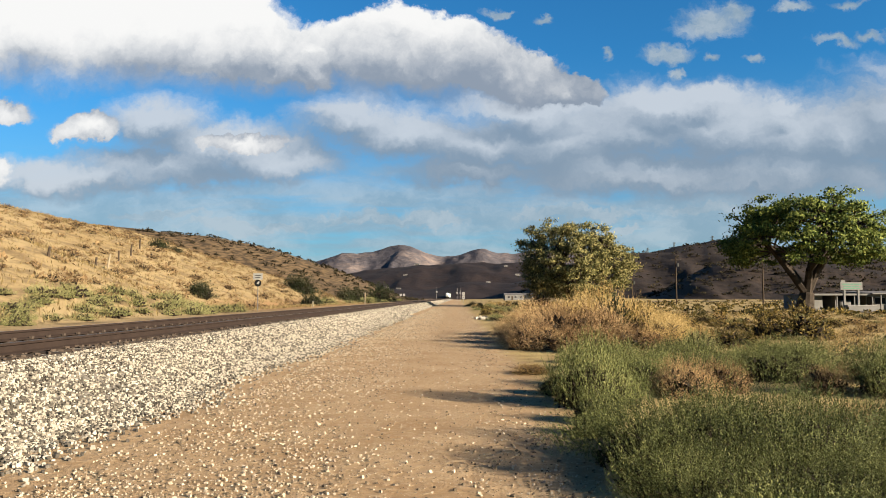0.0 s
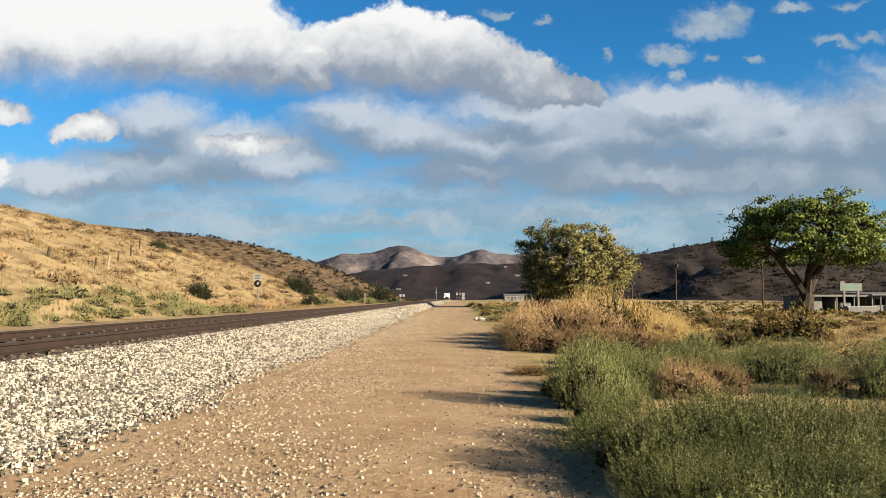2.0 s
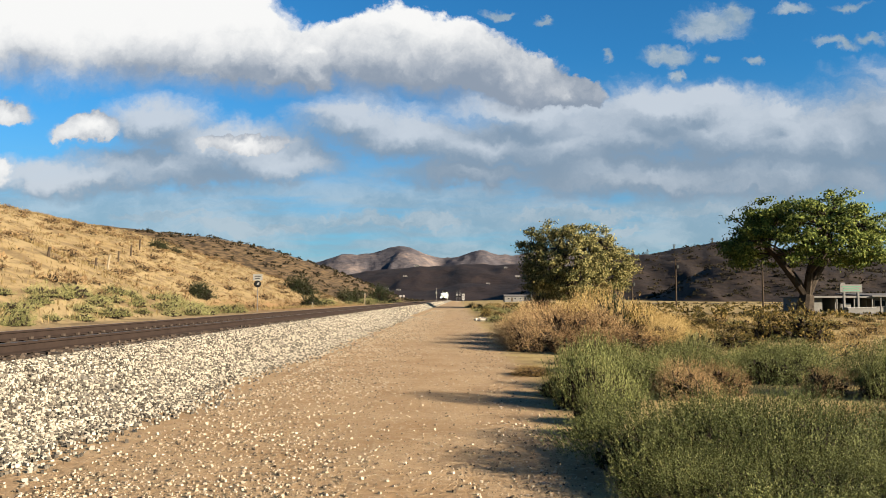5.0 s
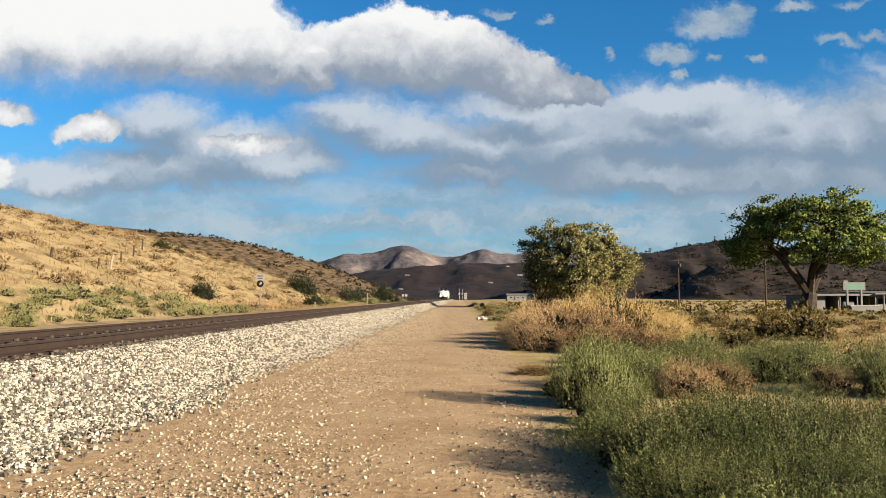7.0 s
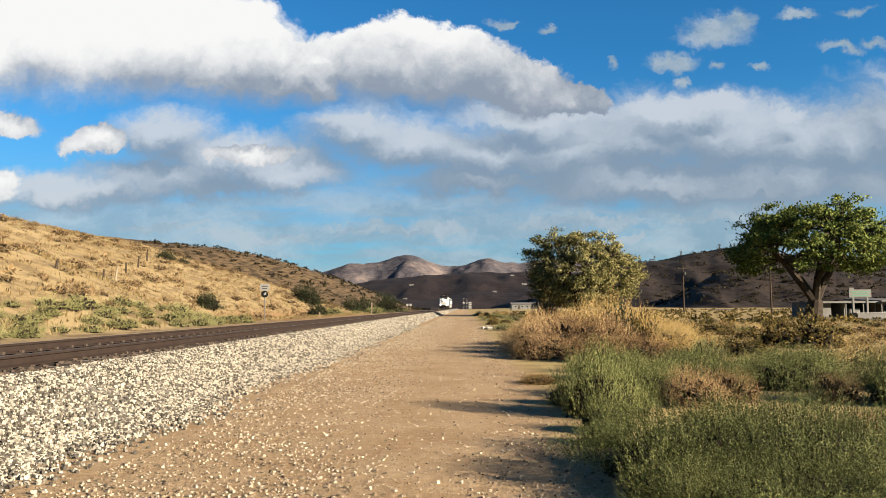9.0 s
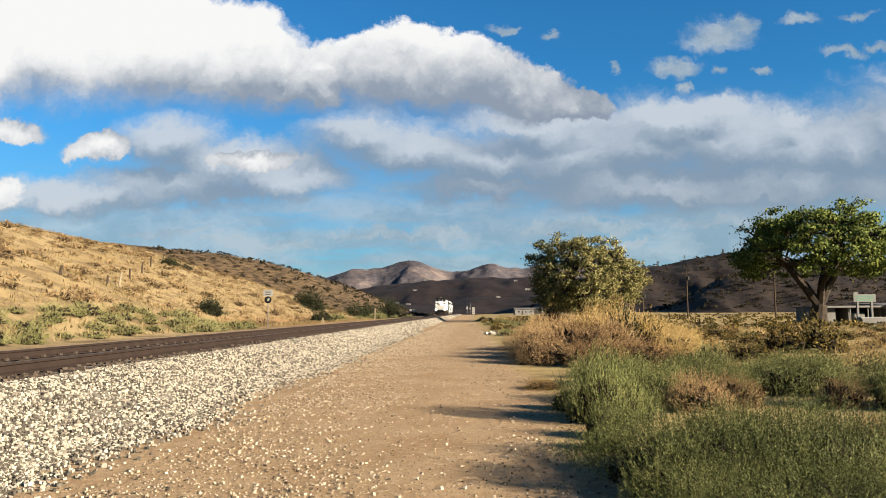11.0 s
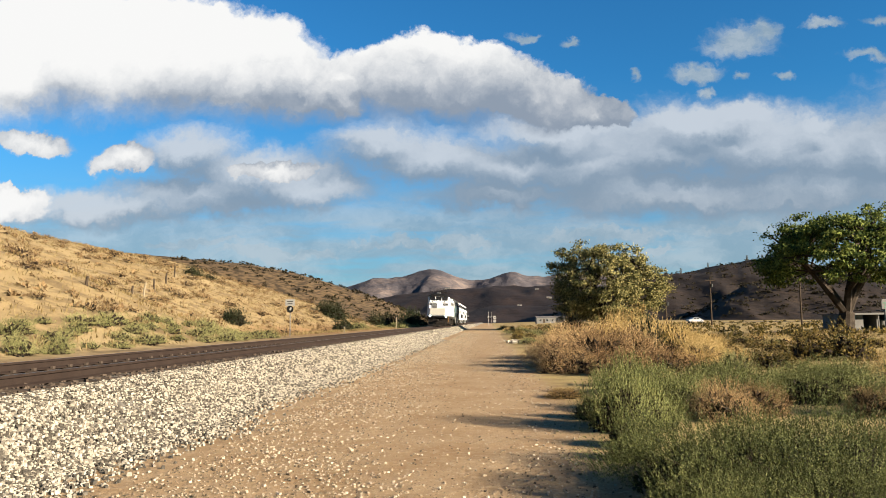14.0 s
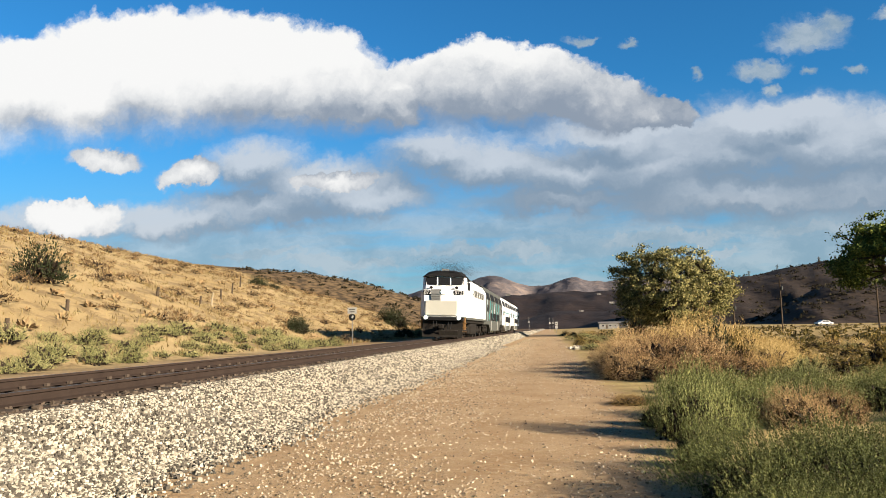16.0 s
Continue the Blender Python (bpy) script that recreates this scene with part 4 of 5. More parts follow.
    for z in (3.35, 3.65):
        part("headlight", disc(BM(), (0.0, -0.12, z), 0.11, 0.08), M_LAMP, hl, "lit round headlight")
    for sx in (-1.12, 1.12):
        d = part("ditch_light_box", box(BM(), sx, -0.08, 1.5, 0.3, 0.2, 0.28, 0.05), M_BLACK, e)
        part("ditch_light", disc(BM(), (sx, -0.21, 1.5), 0.115, 0.06), M_LAMP, d, "lit ditch light")
    for sx in (-0.85, 0.9):
        part("marker_lamp", disc(BM(), (sx, 0.02, 3.68), 0.1, 0.3), M_BLACK, e)
    # pilot, coupler and steps
    part("anticlimber", box(BM(), 0, 0.05, 1.42, 2.9, 0.5, 0.24, 0.05), M_BLACK, e)
    part("pilot", loft(BM(), [[(-1.35, 0.1, 0.75), (-1.35, 0.15, 1.35), (1.35, 0.15, 1.35), (1.35, 0.1, 0.75)],
                              [(-1.35, -0.22, 0.14), (-1.35, 0.3, 0.14), (1.35, 0.3, 0.14), (1.35, -0.22, 0.14)]]), M_GREASE, e, "dark plough-shaped pilot")
    part("plough_face", box(BM(), 0.45, -0.19, 0.42, 1.3, 0.05, 0.5, 0.02, Matrix.Rotation(0.45, 4, "X")), M_STEEL, e, "worn steel plough face")
    part("coupler", box(box(BM(), 0, -0.25, 0.9, 0.22, 0.7, 0.24, 0.04), 0, -0.62, 0.9, 0.36, 0.3, 0.34, 0.07), M_GREASE, e)
    for sx in (-0.6, -0.4, 0.42, 0.62):
        bm = BM()
        limb(bm, [(sx, 0.0, 1.3), (sx, -0.25, 1.0), (sx * 0.9, -0.28, 0.6)], 0.03, 0.03, 6)
        part("air_hose", bm, M_BLACK, e)
    for sx in (-1.45, 1.45):
        bm = box(BM(), sx, 0.5, 1.1, 0.12, 0.5, 0.85, 0.02)
        for z in (0.55, 0.85, 1.15):
            box(bm, sx * 1.0, 0.45, z, 0.26, 0.5, 0.04, 0.01)
        part("step_ladder", bm, M_ORANGE, e, "rusty orange cab steps")
        bm = BM()
        limb(bm, [(sx * 1.07, 0.3, 1.6), (sx * 1.07, 0.28, 2.9), (sx * 1.03, 0.34, 2.98)], 0.02, 0.02, 6)
        part("handrail", bm, M_SILVER, e)
    for s in (-1, 1):
        for y0, wd in ((1.6, 0.6), (2.5, 0.6)):
            w = part("side_window", box(BM(), s * 1.535, y0, 3.9 - 0.02, 0.03, wd + 0.08, 0.6, 0.01), M_BLACK, e)
            part("pane", box(BM(), s * 1.548, y0, 3.88, 0.03, wd, 0.52, 0.01), M_GLASS, w)
        part("cab_door", box(BM(), s * 1.535, 3.3, 2.75, 0.04, 0.62, 2.0, 0.02), M_WHITE, e)
        for i in range(5):
            g = part("grille", box(BM(), s * 1.505, 5.6 + i * 2.1, 3.55, 0.04, 1.6, 0.55, 0.01), M_SILVER, e)
            for k in range(5):
                part("louvre", box(BM(), s * 1.53, 5.6 + i * 2.1, 3.34 + k * 0.1, 0.03, 1.5, 0.03), M_GREY, g)
        for i in range(6):
            part("body_panel", box(BM(), s * 1.503, 5.3 + i * 1.95, 2.45, 0.03, 1.8, 1.45, 0.01), M_WHITE, e)
        part("sill", box(BM(), s * 1.46, 9.3, 1.5, 0.16, 16.4, 0.18, 0.03), M_GREY, e)
    part("underframe", box(BM(), 0, 8.9, 1.35, 2.7, 17.2, 0.36, 0.05), M_GREASE, e)
    part("fuel_tank", box(BM(), 0, 8.9, 0.72, 2.6, 4.6, 0.95, 0.2), M_GREASE, e)
    truck(e, 3.6, 2, 2.7)
    truck(e, 14.2, 2, 2.7)
    for sx in (-0.18, 0.0, 0.18):
        part("horn", tube(BM(), (sx, 1.4, 5.02), (sx, 0.95, 5.02), 0.03, 0.09, 10), M_SILVER, e)
    # thin dark exhaust: countless soot flecks over the roof
    rng = np.random.RandomState(6)
    n = 42000
    P = rng.normal(size=(n, 3)) * np.array([0.8, 2.6, 0.34]) + np.array([0.0, 5.0, 5.3])
    P[:, 2] = 4.98 + np.abs(P[:, 2] - 4.98)
    v, f = leaves(rng, P, rng.normal(size=(n, 3)), np.full(n, 0.014), np.full(n, 0.005))
    smoke = new("exhaust_smoke", mesh_from("exhaust_smoke", v, f, M_GREASE))
    smoke.parent = e
    tagged(smoke, "thin dark exhaust haze over the roof", kind="stuff")
    return e


def coach(label, wrapped):
    """A double-deck coach, its front end at the origin."""
    L = 25.4
    e = new("coach")
    tagged(e, label, "railway coach", "train")
    paint = M_GREY if wrapped else M_WHITE
    secs = []
    for y, low, wide, top in ((0.0, 1.15, 1.3, 4.45), (0.5, 1.15, 1.49, 4.8), (4.6, 1.15, 1.49, 4.85), (6.0, 0.45, 1.49, 4.85), (L - 6.0, 0.45, 1.49, 4.85),
                              (L - 4.6, 1.15, 1.49, 4.85), (L - 0.5, 1.15, 1.49, 4.8), (L, 1.15, 1.3, 4.45)):
        secs.append([(-wide, y, low), (-wide, y, 3.5), (-wide * 0.8, y, top - 0.12), (-0.5, y, top), (0.5, y, top), (wide * 0.8, y, top - 0.12), (wide, y, 3.5), (wide, y, low)])
    part("car_body", loft(BM(), secs), paint, e)
    part("roof_cap", box(BM(), 0, L / 2, 4.86, 1.9, L - 1.6, 0.08, 0.03), M_GREY, e, "grey roof")
    part("end_door", box(BM(), 0, -0.02, 2.4, 0.9, 0.08, 2.1, 0.03), M_GREY, e)
    part("gangway", box(BM(), 0, -0.25, 2.45, 1.3, 0.5, 2.5, 0.06), M_BLACK, e)
    for s in (-1, 1):
        part("skirt", box(BM(), s * 1.495, L / 2, 0.8, 0.04, 13.2, 0.62, 0.015), M_GREY, e, "grey lower skirt")
        for k in range(4):
            yy = 3.0 + k * 6.45
            tilt = Matrix.Rotation(-s * 0.235, 4, "Y")
            w = part("upper_window", box(BM(), s * 1.385, yy, 3.98, 0.05, 4.6, 0.72, 0.02, tilt), M_BLACK, e)
            for j in range(3):
                part("pane", box(BM(), s * 1.405, yy - 1.5 + j * 1.5, 3.98, 0.05, 1.36, 0.6, 0.02, tilt), M_GLASS, w)
        for k in range(6):
            yy = 7.4 + k * 2.1
            w = part("lower_window", box(BM(), s * 1.5, yy, 1.95, 0.04, 1.7, 0.78, 0.02), M_BLACK, e)
            part("pane", box(BM(), s * 1.515, yy, 1.95, 0.04, 1.56, 0.66, 0.02), M_GLASS, w)
        for yy in (2.6, L - 2.6):
            w = part("mid_window", box(BM(), s * 1.5, yy, 2.75, 0.04, 1.6, 0.7, 0.02), M_BLACK, e)
            part("pane", box(BM(), s * 1.515, yy, 2.75, 0.04, 1.46, 0.58, 0.02), M_GLASS, w)
        for yy in (8.3, L - 8.3):
            d = part("door", box(BM(), s * 1.5, yy - 0.9, 1.6, 0.05, 1.3, 2.1, 0.02), M_SILVER, e, "silver sliding doors")
            part("pane", box(BM(), s * 1.52, yy - 0.9, 1.95, 0.05, 0.9, 0.8, 0.02), M_GLASS, d)
        if wrapped:
            # zigzag ribbons of teal and pale blue across the side
            for k in range(7):
                a = 2.2 + k * 3.1
                up = k % 2 == 0
                lean = Matrix.Rotation((0.62 if up else -0.62), 4, "X")
                part("ribbon", box(BM(), s * 1.5, a, 2.55, 0.03, 0.55, 2.3, 0.01, lean), M_TEAL if k % 3 else M_PALE, e, "zigzag painted ribbon")
        else:
            part("stripe", box(BM(), s * 1.492, L / 2, 2.85, 0.02, L - 1.4, 0.14, 0.005), M_TEAL, e, "thin teal stripe")
    truck(e, 3.0, 2, 2.5)
    truck(e, L - 3.0, 2, 2.5)
    part("underframe", box(BM(), 0, L / 2, 1.05, 2.4, L - 1, 0.3, 0.04), M_GREASE, e)
    part("coupler", box(BM(), 0, -0.35, 0.9, 0.25, 0.7, 0.25, 0.05), M_GREASE, e)
    return e


LOCO = locomotive()
LOCO.scale = (1.06, 1.0, 1.0)
COACHES = [coach("grey double-deck railway coach with teal zigzag ribbons", True),
           coach("white double-deck railway coach with dark windows", False)]
COACHES.append(copy_thing(COACHES[1], Matrix()))
TRAIN = [(LOCO, 0.0), (COACHES[0], 18.4), (COACHES[1], 44.4), (COACHES[2], 70.4)]

# ---- things along the railway ----
M_WOOD = surface("weathered_post_wood", [(0.07, 0.05, 0.035), (0.16, 0.115, 0.075)], 4, 30, 0.9, bump=0.4)
M_PALEWOOD = surface("bleached_wood", [(0.42, 0.34, 0.22), (0.58, 0.48, 0.33)], 4, 30, 0.9, bump=0.4)
M_SIGN = surface("faded_white_sign", [(0.42, 0.40, 0.37), (0.56, 0.54, 0.50)], 4, 30, 0.6, bump=0.05)
M_METAL = surface("galvanised_post", [(0.30, 0.28, 0.26), (0.45, 0.43, 0.40)], 4, 30, 0.5, metal=0.5, bump=0.1)
M_WALL = surface("white_stucco", [(0.25, 0.245, 0.225), (0.40, 0.385, 0.355)], 1.2, 25, 0.9, bump=0.3)
M_ROOF = surface("grey_roofing", [(0.16, 0.15, 0.145), (0.30, 0.28, 0.27)], 2, 25, 0.85, bump=0.4)
M_GREEN = surface("green_sign_paint", [(0.03, 0.22, 0.10), (0.06, 0.32, 0.16)], 3, 25, 0.5, bump=0)
M_ASPHALT = surface("worn_asphalt", [(0.10, 0.095, 0.09), (0.20, 0.19, 0.18)], 0.6, 20, 0.9, bump=0.3)
M_CAR = surface("white_car_paint", [(0.70, 0.70, 0.70), (0.80, 0.80, 0.80)], 2, 20, 0.25, bump=0)
M_TYRE = surface("tyre_rubber", [(0.015, 0.015, 0.015), (0.03, 0.03, 0.03)], 9, 40, 0.9, bump=0.2)


def gz(x, y):
    return float(ground_z(x, y))


def thing(name, x, y, label, category, group="", z=None, turn=0.0):
    e = new(name)
    e.location = (x, y, gz(x, y) if z is None else z)
    e.rotation_euler = (0, 0, radians(turn))
    return tagged(e, label, category, group)


def fence_post(x, y, h, lean, label, mat):
    e = thing("fence_post", x, y, label, "fence post", "old fence posts on the hill")
    bm, h = BM(), h * 0.8
    limb(bm, [(0, 0, -0.25), (lean * 0.4, 0.01, h * 0.5), (lean, 0, h)], 0.075, 0.065, 8)
    bmesh.ops.holes_fill(bm, edges=[ed for ed in bm.edges if ed.is_boundary])
    part("post", bm, mat, e)
    if mat is M_WOOD:
        for z in (0.45, 0.8):
            part("wire_staple", tube(BM(), (lean * z - 0.1, 0, h * z), (lean * z + 0.11, 0, h * z), 0.012, None, 5), M_METAL, e)


for x, y, h, lean in ((-15.3, 20.3, 0.75, 0.03), (-17.65, 26.7, 0.5, 0.02), (-22.2, 48.0, 0.9, 0.05), (-24.3, 56.2, 1.1, 0.02), (-26.3, 63.2, 1.15, 0.06),
                      (-28.4, 70.2, 1.25, 0.05), (-20.0, 38.0, 0.6, 0.1)):
    fence_post(x, y, h, lean, "short weathered brown wooden fence post on dry grass", M_WOOD)
fence_post(-22.6, 50.6, 1.35, 0.16, "pale split wooden post leaning on the slope", M_PALEWOOD)


def speed_sign():
    e = thing("railway_sign", -12.2, 49.6, "faded white railway sign on a thin post beside the rails", "sign")
    part("post", box(BM(), 0, 0, 1.1, 0.06, 0.04, 2.5, 0.008), M_METAL, e)
    b = part("upper_board", box(BM(), 0, -0.04, 2.24, 0.62, 0.02, 0.42, 0.006), M_SIGN, e)
    for i, w in enumerate((0.4, 0.34)):
        part("text_bar", box(BM(), 0, -0.054, 2.31 - i * 0.15, w, 0.006, 0.07), M_GREY, b)
    d = part("lower_disc", tube(BM(), (0, -0.06, 1.8), (0, -0.03, 1.8), 0.23, None, 20), M_BLACK, e, "round black plate with white mark")
    part("mark", box(BM(), 0.04, -0.068, 1.82, 0.12, 0.006, 0.2, 0.0, Matrix.Rotation(0.5, 4, "Y")), M_SIGN, d)


speed_sign()


def marker_post(x, y, h):
    e = thing("marker_post", x, y, "pale wooden marker post beside the track", "post")
    part("post", box(BM(), 0, 0, h / 2 - 0.1, 0.11, 0.09, h + 0.2, 0.01), M_PALEWOOD, e)
    part("cap", box(BM(), 0, 0, h + 0.005, 0.13, 0.11, 0.03, 0.008), M_SIGN, e)


marker_post(-9.1, 88.0, 1.45)
marker_post(-11.4, 66.0, 0.5)


def twin_sign(x, y):
    e = thing("track_sign", x, y, "small cream twin boards on posts beside the track", "sign")
    for dx in (-0.5, 0.5):
        part("post", box(BM(), dx, 0, 0.8, 0.08, 0.06, 1.8, 0.01), M_PALEWOOD, e)
        part("board", box(BM(), dx, -0.05, 1.5, 0.7, 0.03, 0.7, 0.01), M_SIGN, e)


twin_sign(-12.4, 230.0)


def road_sign(x, y):
    e = thing("road_sign", x, y, "white stacked roadside sign on a post", "sign")
    part("post", tube(BM(), (0, 0, -0.2), (0, 0, 3.1), 0.05, None, 8), M_METAL, e)
    for z, h in ((2.7, 0.95), (1.65, 0.85)):
        b = part("board", box(BM(), 0, -0.06, z, 0.85, 0.03, h, 0.02), M_SIGN, e)
        part("text_bar", box(BM(), 0, -0.08, z, 0.5, 0.01, 0.16), M_GREY, b)


road_sign(6.1, 225.0)


def crossing_signal(x, y, turn):
    e = thing("crossing_signal", x, y, "railway crossing signal mast with round lamps", "crossing signal", "crossing signals", turn=turn)
    part("mast", tube(BM(), (0, 0, -0.1), (0, 0, 4.4), 0.08, 0.07, 10), M_METAL, e)
    part("foundation", box(BM(), 0, 0, 0.12, 0.5, 0.5, 0.3, 0.03), M_SIGN, e)
    for a in (0.75, -0.75):
        part("crossbuck", box(BM(), 0, -0.1, 3.9, 1.25, 0.03, 0.22, 0.01, Matrix.Rotation(a, 4, "Y")), M_SIGN, e, "white crossbuck board")
    for sx in (-0.4, 0.4):
        d = part("lamp_disc", tube(BM(), (sx, -0.12, 2.9), (sx, -0.08, 2.9), 0.3, None, 18), M_BLACK, e)
        part("hood", tube(BM(), (sx, -0.35, 2.9), (sx, -0.12, 2.9), 0.13, None, 12), M_BLACK, d)
    part("gate_arm", box(BM(), 0.1, 0.15, 4.0, 0.12, 0.06, 5.2, 0.02), M_SIGN, e, "raised white gate arm")


crossing_signal(-3.4, 400, 0)
crossing_signal(7.4, 395, 12)
crossing_signal(9.2, 405, -8)


# ---- valley field ----
def strip(name, label, pts, half, material, lift):
    v = []
    for i, (x, y) in enumerate(pts):
        a, b = Vector(pts[max(i - 1, 0)]), Vector(pts[min(i + 1, len(pts) - 1)])
        d = (b - a).normalized()
        for s in (-half, half):
            px, py = x - d.y * s, y + d.x * s
            v.append((px, py, gz(px, py) + lift))
    f = [(2 * i, 2 * i + 1, 2 * i + 3, 2 * i + 2) for i in range(len(pts) - 1)]
    tagged(new(name, mesh_from(name, v, f, material, True)), label, "road", kind="structure")


strip("road", "worn grey asphalt road past the white building", [(33 + 3 * i, 85.5 - 0.04 * i) for i in range(36)], 4.2, M_ASPHALT, 0.05)
strip("road_far", "pale valley road across the dry field", [(30 + 5 * i, 205 + 1.2 * i) for i in range(40)], 4.5, M_ASPHALT, 0.08)


def utility_pole(x, y, h):
    e = thing("utility_pole", x, y, "tall brown wooden utility pole in the field", "utility pole", "utility poles")
    part("pole", tube(BM(), (0, 0, -0.5), (0, 0, h), 0.17, 0.11, 10), M_WOOD, e)
    arm = part("crossarm", box(BM(), 0, -0.15, h - 0.5, 2.2, 0.1, 0.12, 0.01), M_WOOD, e)
    for dx in (-0.95, -0.4, 0.4, 0.95):
        part("insulator", tube(BM(), (dx, -0.15, h - 0.44), (dx, -0.15, h - 0.24), 0.05, 0.03, 8), M_GREY, arm)
    part("transformer", tube(BM(), (0.3, -0.2, h - 1.9), (0.3, -0.2, h - 1.2), 0.2, None, 12), M_GREY, e)


utility_pole(49.6, 160.0, 9.9)
utility_pole(57.2, 134.5, 10.4)
utility_pole(40.5, 161.0, 6.2)


def tower(u, v, h):
    x, y, z = spot("hill_right", u, v)
    e = thing("pylon", x, y, "distant lattice pylon on the ridge", "pylon", "pylons on the ridge", z=z - 1)
    for sx, sy in ((-1, -1), (1, -1), (1, 1), (-1, 1)):
        part("leg", tube(BM(), (sx * h * 0.11, sy * h * 0.11, 0), (sx * 0.2, sy * 0.2, h), 0.16, 0.1, 5), M_GREY, e)
    for z2, w in ((0.72, 0.3), (0.9, 0.24)):
        part("arm", box(BM(), 0, 0, h * z2, h * w * 2, 0.25, 0.25), M_GREY, e)


for u, v in ((0.252, 0.07), (0.272, 0.07), (0.306, 0.075), (0.36, 0.083), (0.378, 0.084)):
    tower(u, v, 5.0)


def low_building():
    e = thing("roadside_building", 46.6, 96.0, "low white roadside building with flat roof and porch", "building", z=0.05)
    e.scale = (1.0, 1.0, 0.8)
    w = BM()
    box(w, 3.6, 4.2, 1.15, 0.25, 8.0, 2.3)
    box(w, 7.5, 7.0, 1.15, 7.6, 0.25, 2.3)
    part("wall", w, M_WALL, e)
    part("wall", box(BM(), 0.9, 3.6, 1.15, 1.9, 6.8, 2.3, 0.02), M_WALL, e)
    part("wall", box(BM(), 16.0, 4.4, 1.3, 16.4, 7.0, 2.6, 0.02), M_WALL, e)
    part("roof", box(BM(), 3.9, 3.6, 2.4, 8.4, 8.4, 0.16, 0.03), M_ROOF, e)
    part("fascia", box(BM(), 3.9, -0.62, 2.42, 8.4, 0.1, 0.3, 0.02), M_WALL, e, "white fascia board")
    part("roof", box(BM(), 16.2, 3.6, 2.78, 17.2, 9.0, 0.2, 0.04, Matrix.Rotation(0.05, 4, "X")), M_ROOF, e)
    part("fascia", box(BM(), 16.2, -0.95, 2.56, 17.2, 0.08, 0.18, 0.02), M_WALL, e)
    for dx in (0.4, 3.4, 5.6, 7.9):
        part("porch_post", box(BM(), dx, -0.4, 1.15, 0.14, 0.14, 2.3, 0.02), M_WALL, e)
    for i in range(8):
        part("porch_post", box(BM(), 8.8 + i * 2.1, -0.7, 1.25, 0.14, 0.14, 2.5, 0.02), M_WALL, e)
    for i in range(6):
        f = part("window", box(BM(), 9.6 + i * 2.6, 0.88, 1.4, 1.5, 0.08, 1.1, 0.02), M_SIGN, e)
        part("pane", box(BM(), 9.6 + i * 2.6, 0.83, 1.4, 1.3, 0.06, 0.95), M_GLASS, f)
    part("door", box(BM(), 8.4, 0.88, 1.05, 0.95, 0.08, 2.05, 0.02), M_WOOD, e)
    t = thing("water_tank", 51.6, 97.0, "pale boxy tank under the porch roof", "tank")
    part("tank", box(BM(), 0, 0, 0.6, 1.5, 1.0, 1.3, 0.2), M_WALL, t)
    part("lid", tube(BM(), (0, 0, 1.24), (0, 0, 1.32), 0.25, None, 12), M_GREY, t)
    s = thing("business_sign", 49.6, 91.5, "green and white board sign on two white posts", "sign", z=0.05)
    for dx in (-0.85, 0.85):
        part("post", box(BM(), dx, 0, 1.25, 0.24, 0.24, 2.5, 0.02), M_WALL, s)
    b = part("board", box(BM(), 0, -0.05, 2.95, 2.7, 0.14, 0.98, 0.03), M_WALL, s)
    part("top_tab", box(BM(), -1.0, -0.05, 3.55, 0.55, 0.1, 0.22, 0.02), M_WALL, s)
    for z, wd in ((3.18, 2.3), (2.92, 1.9), (2.68, 2.1)):
        part("text_bar", box(BM(), 0, -0.13, z, wd, 0.02, 0.13), M_GREEN, b, "green lettering bar")
    p = thing("planter_wall", 50.4, 91.0, "low white planter wall under the sign", "wall")
    part("wall", box(BM(), 0, 0, 0.3, 3.4, 0.7, 0.75, 0.04), M_WALL, p)
    part("coping", box(BM(), 0, 0, 0.7, 3.5, 0.8, 0.07, 0.015), M_SIGN, p)


low_building()


def car(x, y, turn):
    e = thing("car", x, y, "white saloon car driving on the valley road", "car", turn=turn, z=gz(x, y) + 0.08)
    half = 0.88
    prof = [(-2.2, 0.35), (-2.25, 0.75), (-1.5, 0.92), (-0.85, 1.42), (0.75, 1.45), (1.5, 0.98), (2.2, 0.9), (2.25, 0.4)]
    part("body", loft(BM(), [[(a, -half, b) for a, b in prof], [(a, -half * 0.96, b + 0.02) for a, b in prof], [(a, half * 0.96, b + 0.02) for a, b in prof], [(a, half, b) for a, b in prof]]), M_CAR, e)
    for s in (-1, 1):
        for a in (-0.42, 0.5):
            part("side_window", box(BM(), a, s * 0.885, 1.15, 0.8, 0.02, 0.36, 0.0), M_GLASS, e)
        for a in (-1.4, 1.4):
            w = part("wheel", tube(BM(), (a, s * 0.7, 0.32), (a, s * 0.92, 0.32), 0.32, None, 18), M_TYRE, e)
            part("rim", tube(BM(), (a, s * 0.9, 0.32), (a, s * 0.935, 0.32), 0.19, None, 12), M_METAL, w)
    part("windscreen", box(BM(), -1.2, 0, 1.17, 0.03, 1.5, 0.75, 0, Matrix.Rotation(0.92, 4, "Y")), M_GLASS, e)
    return e


CAR = car(39.4, 207.3, 193.5)


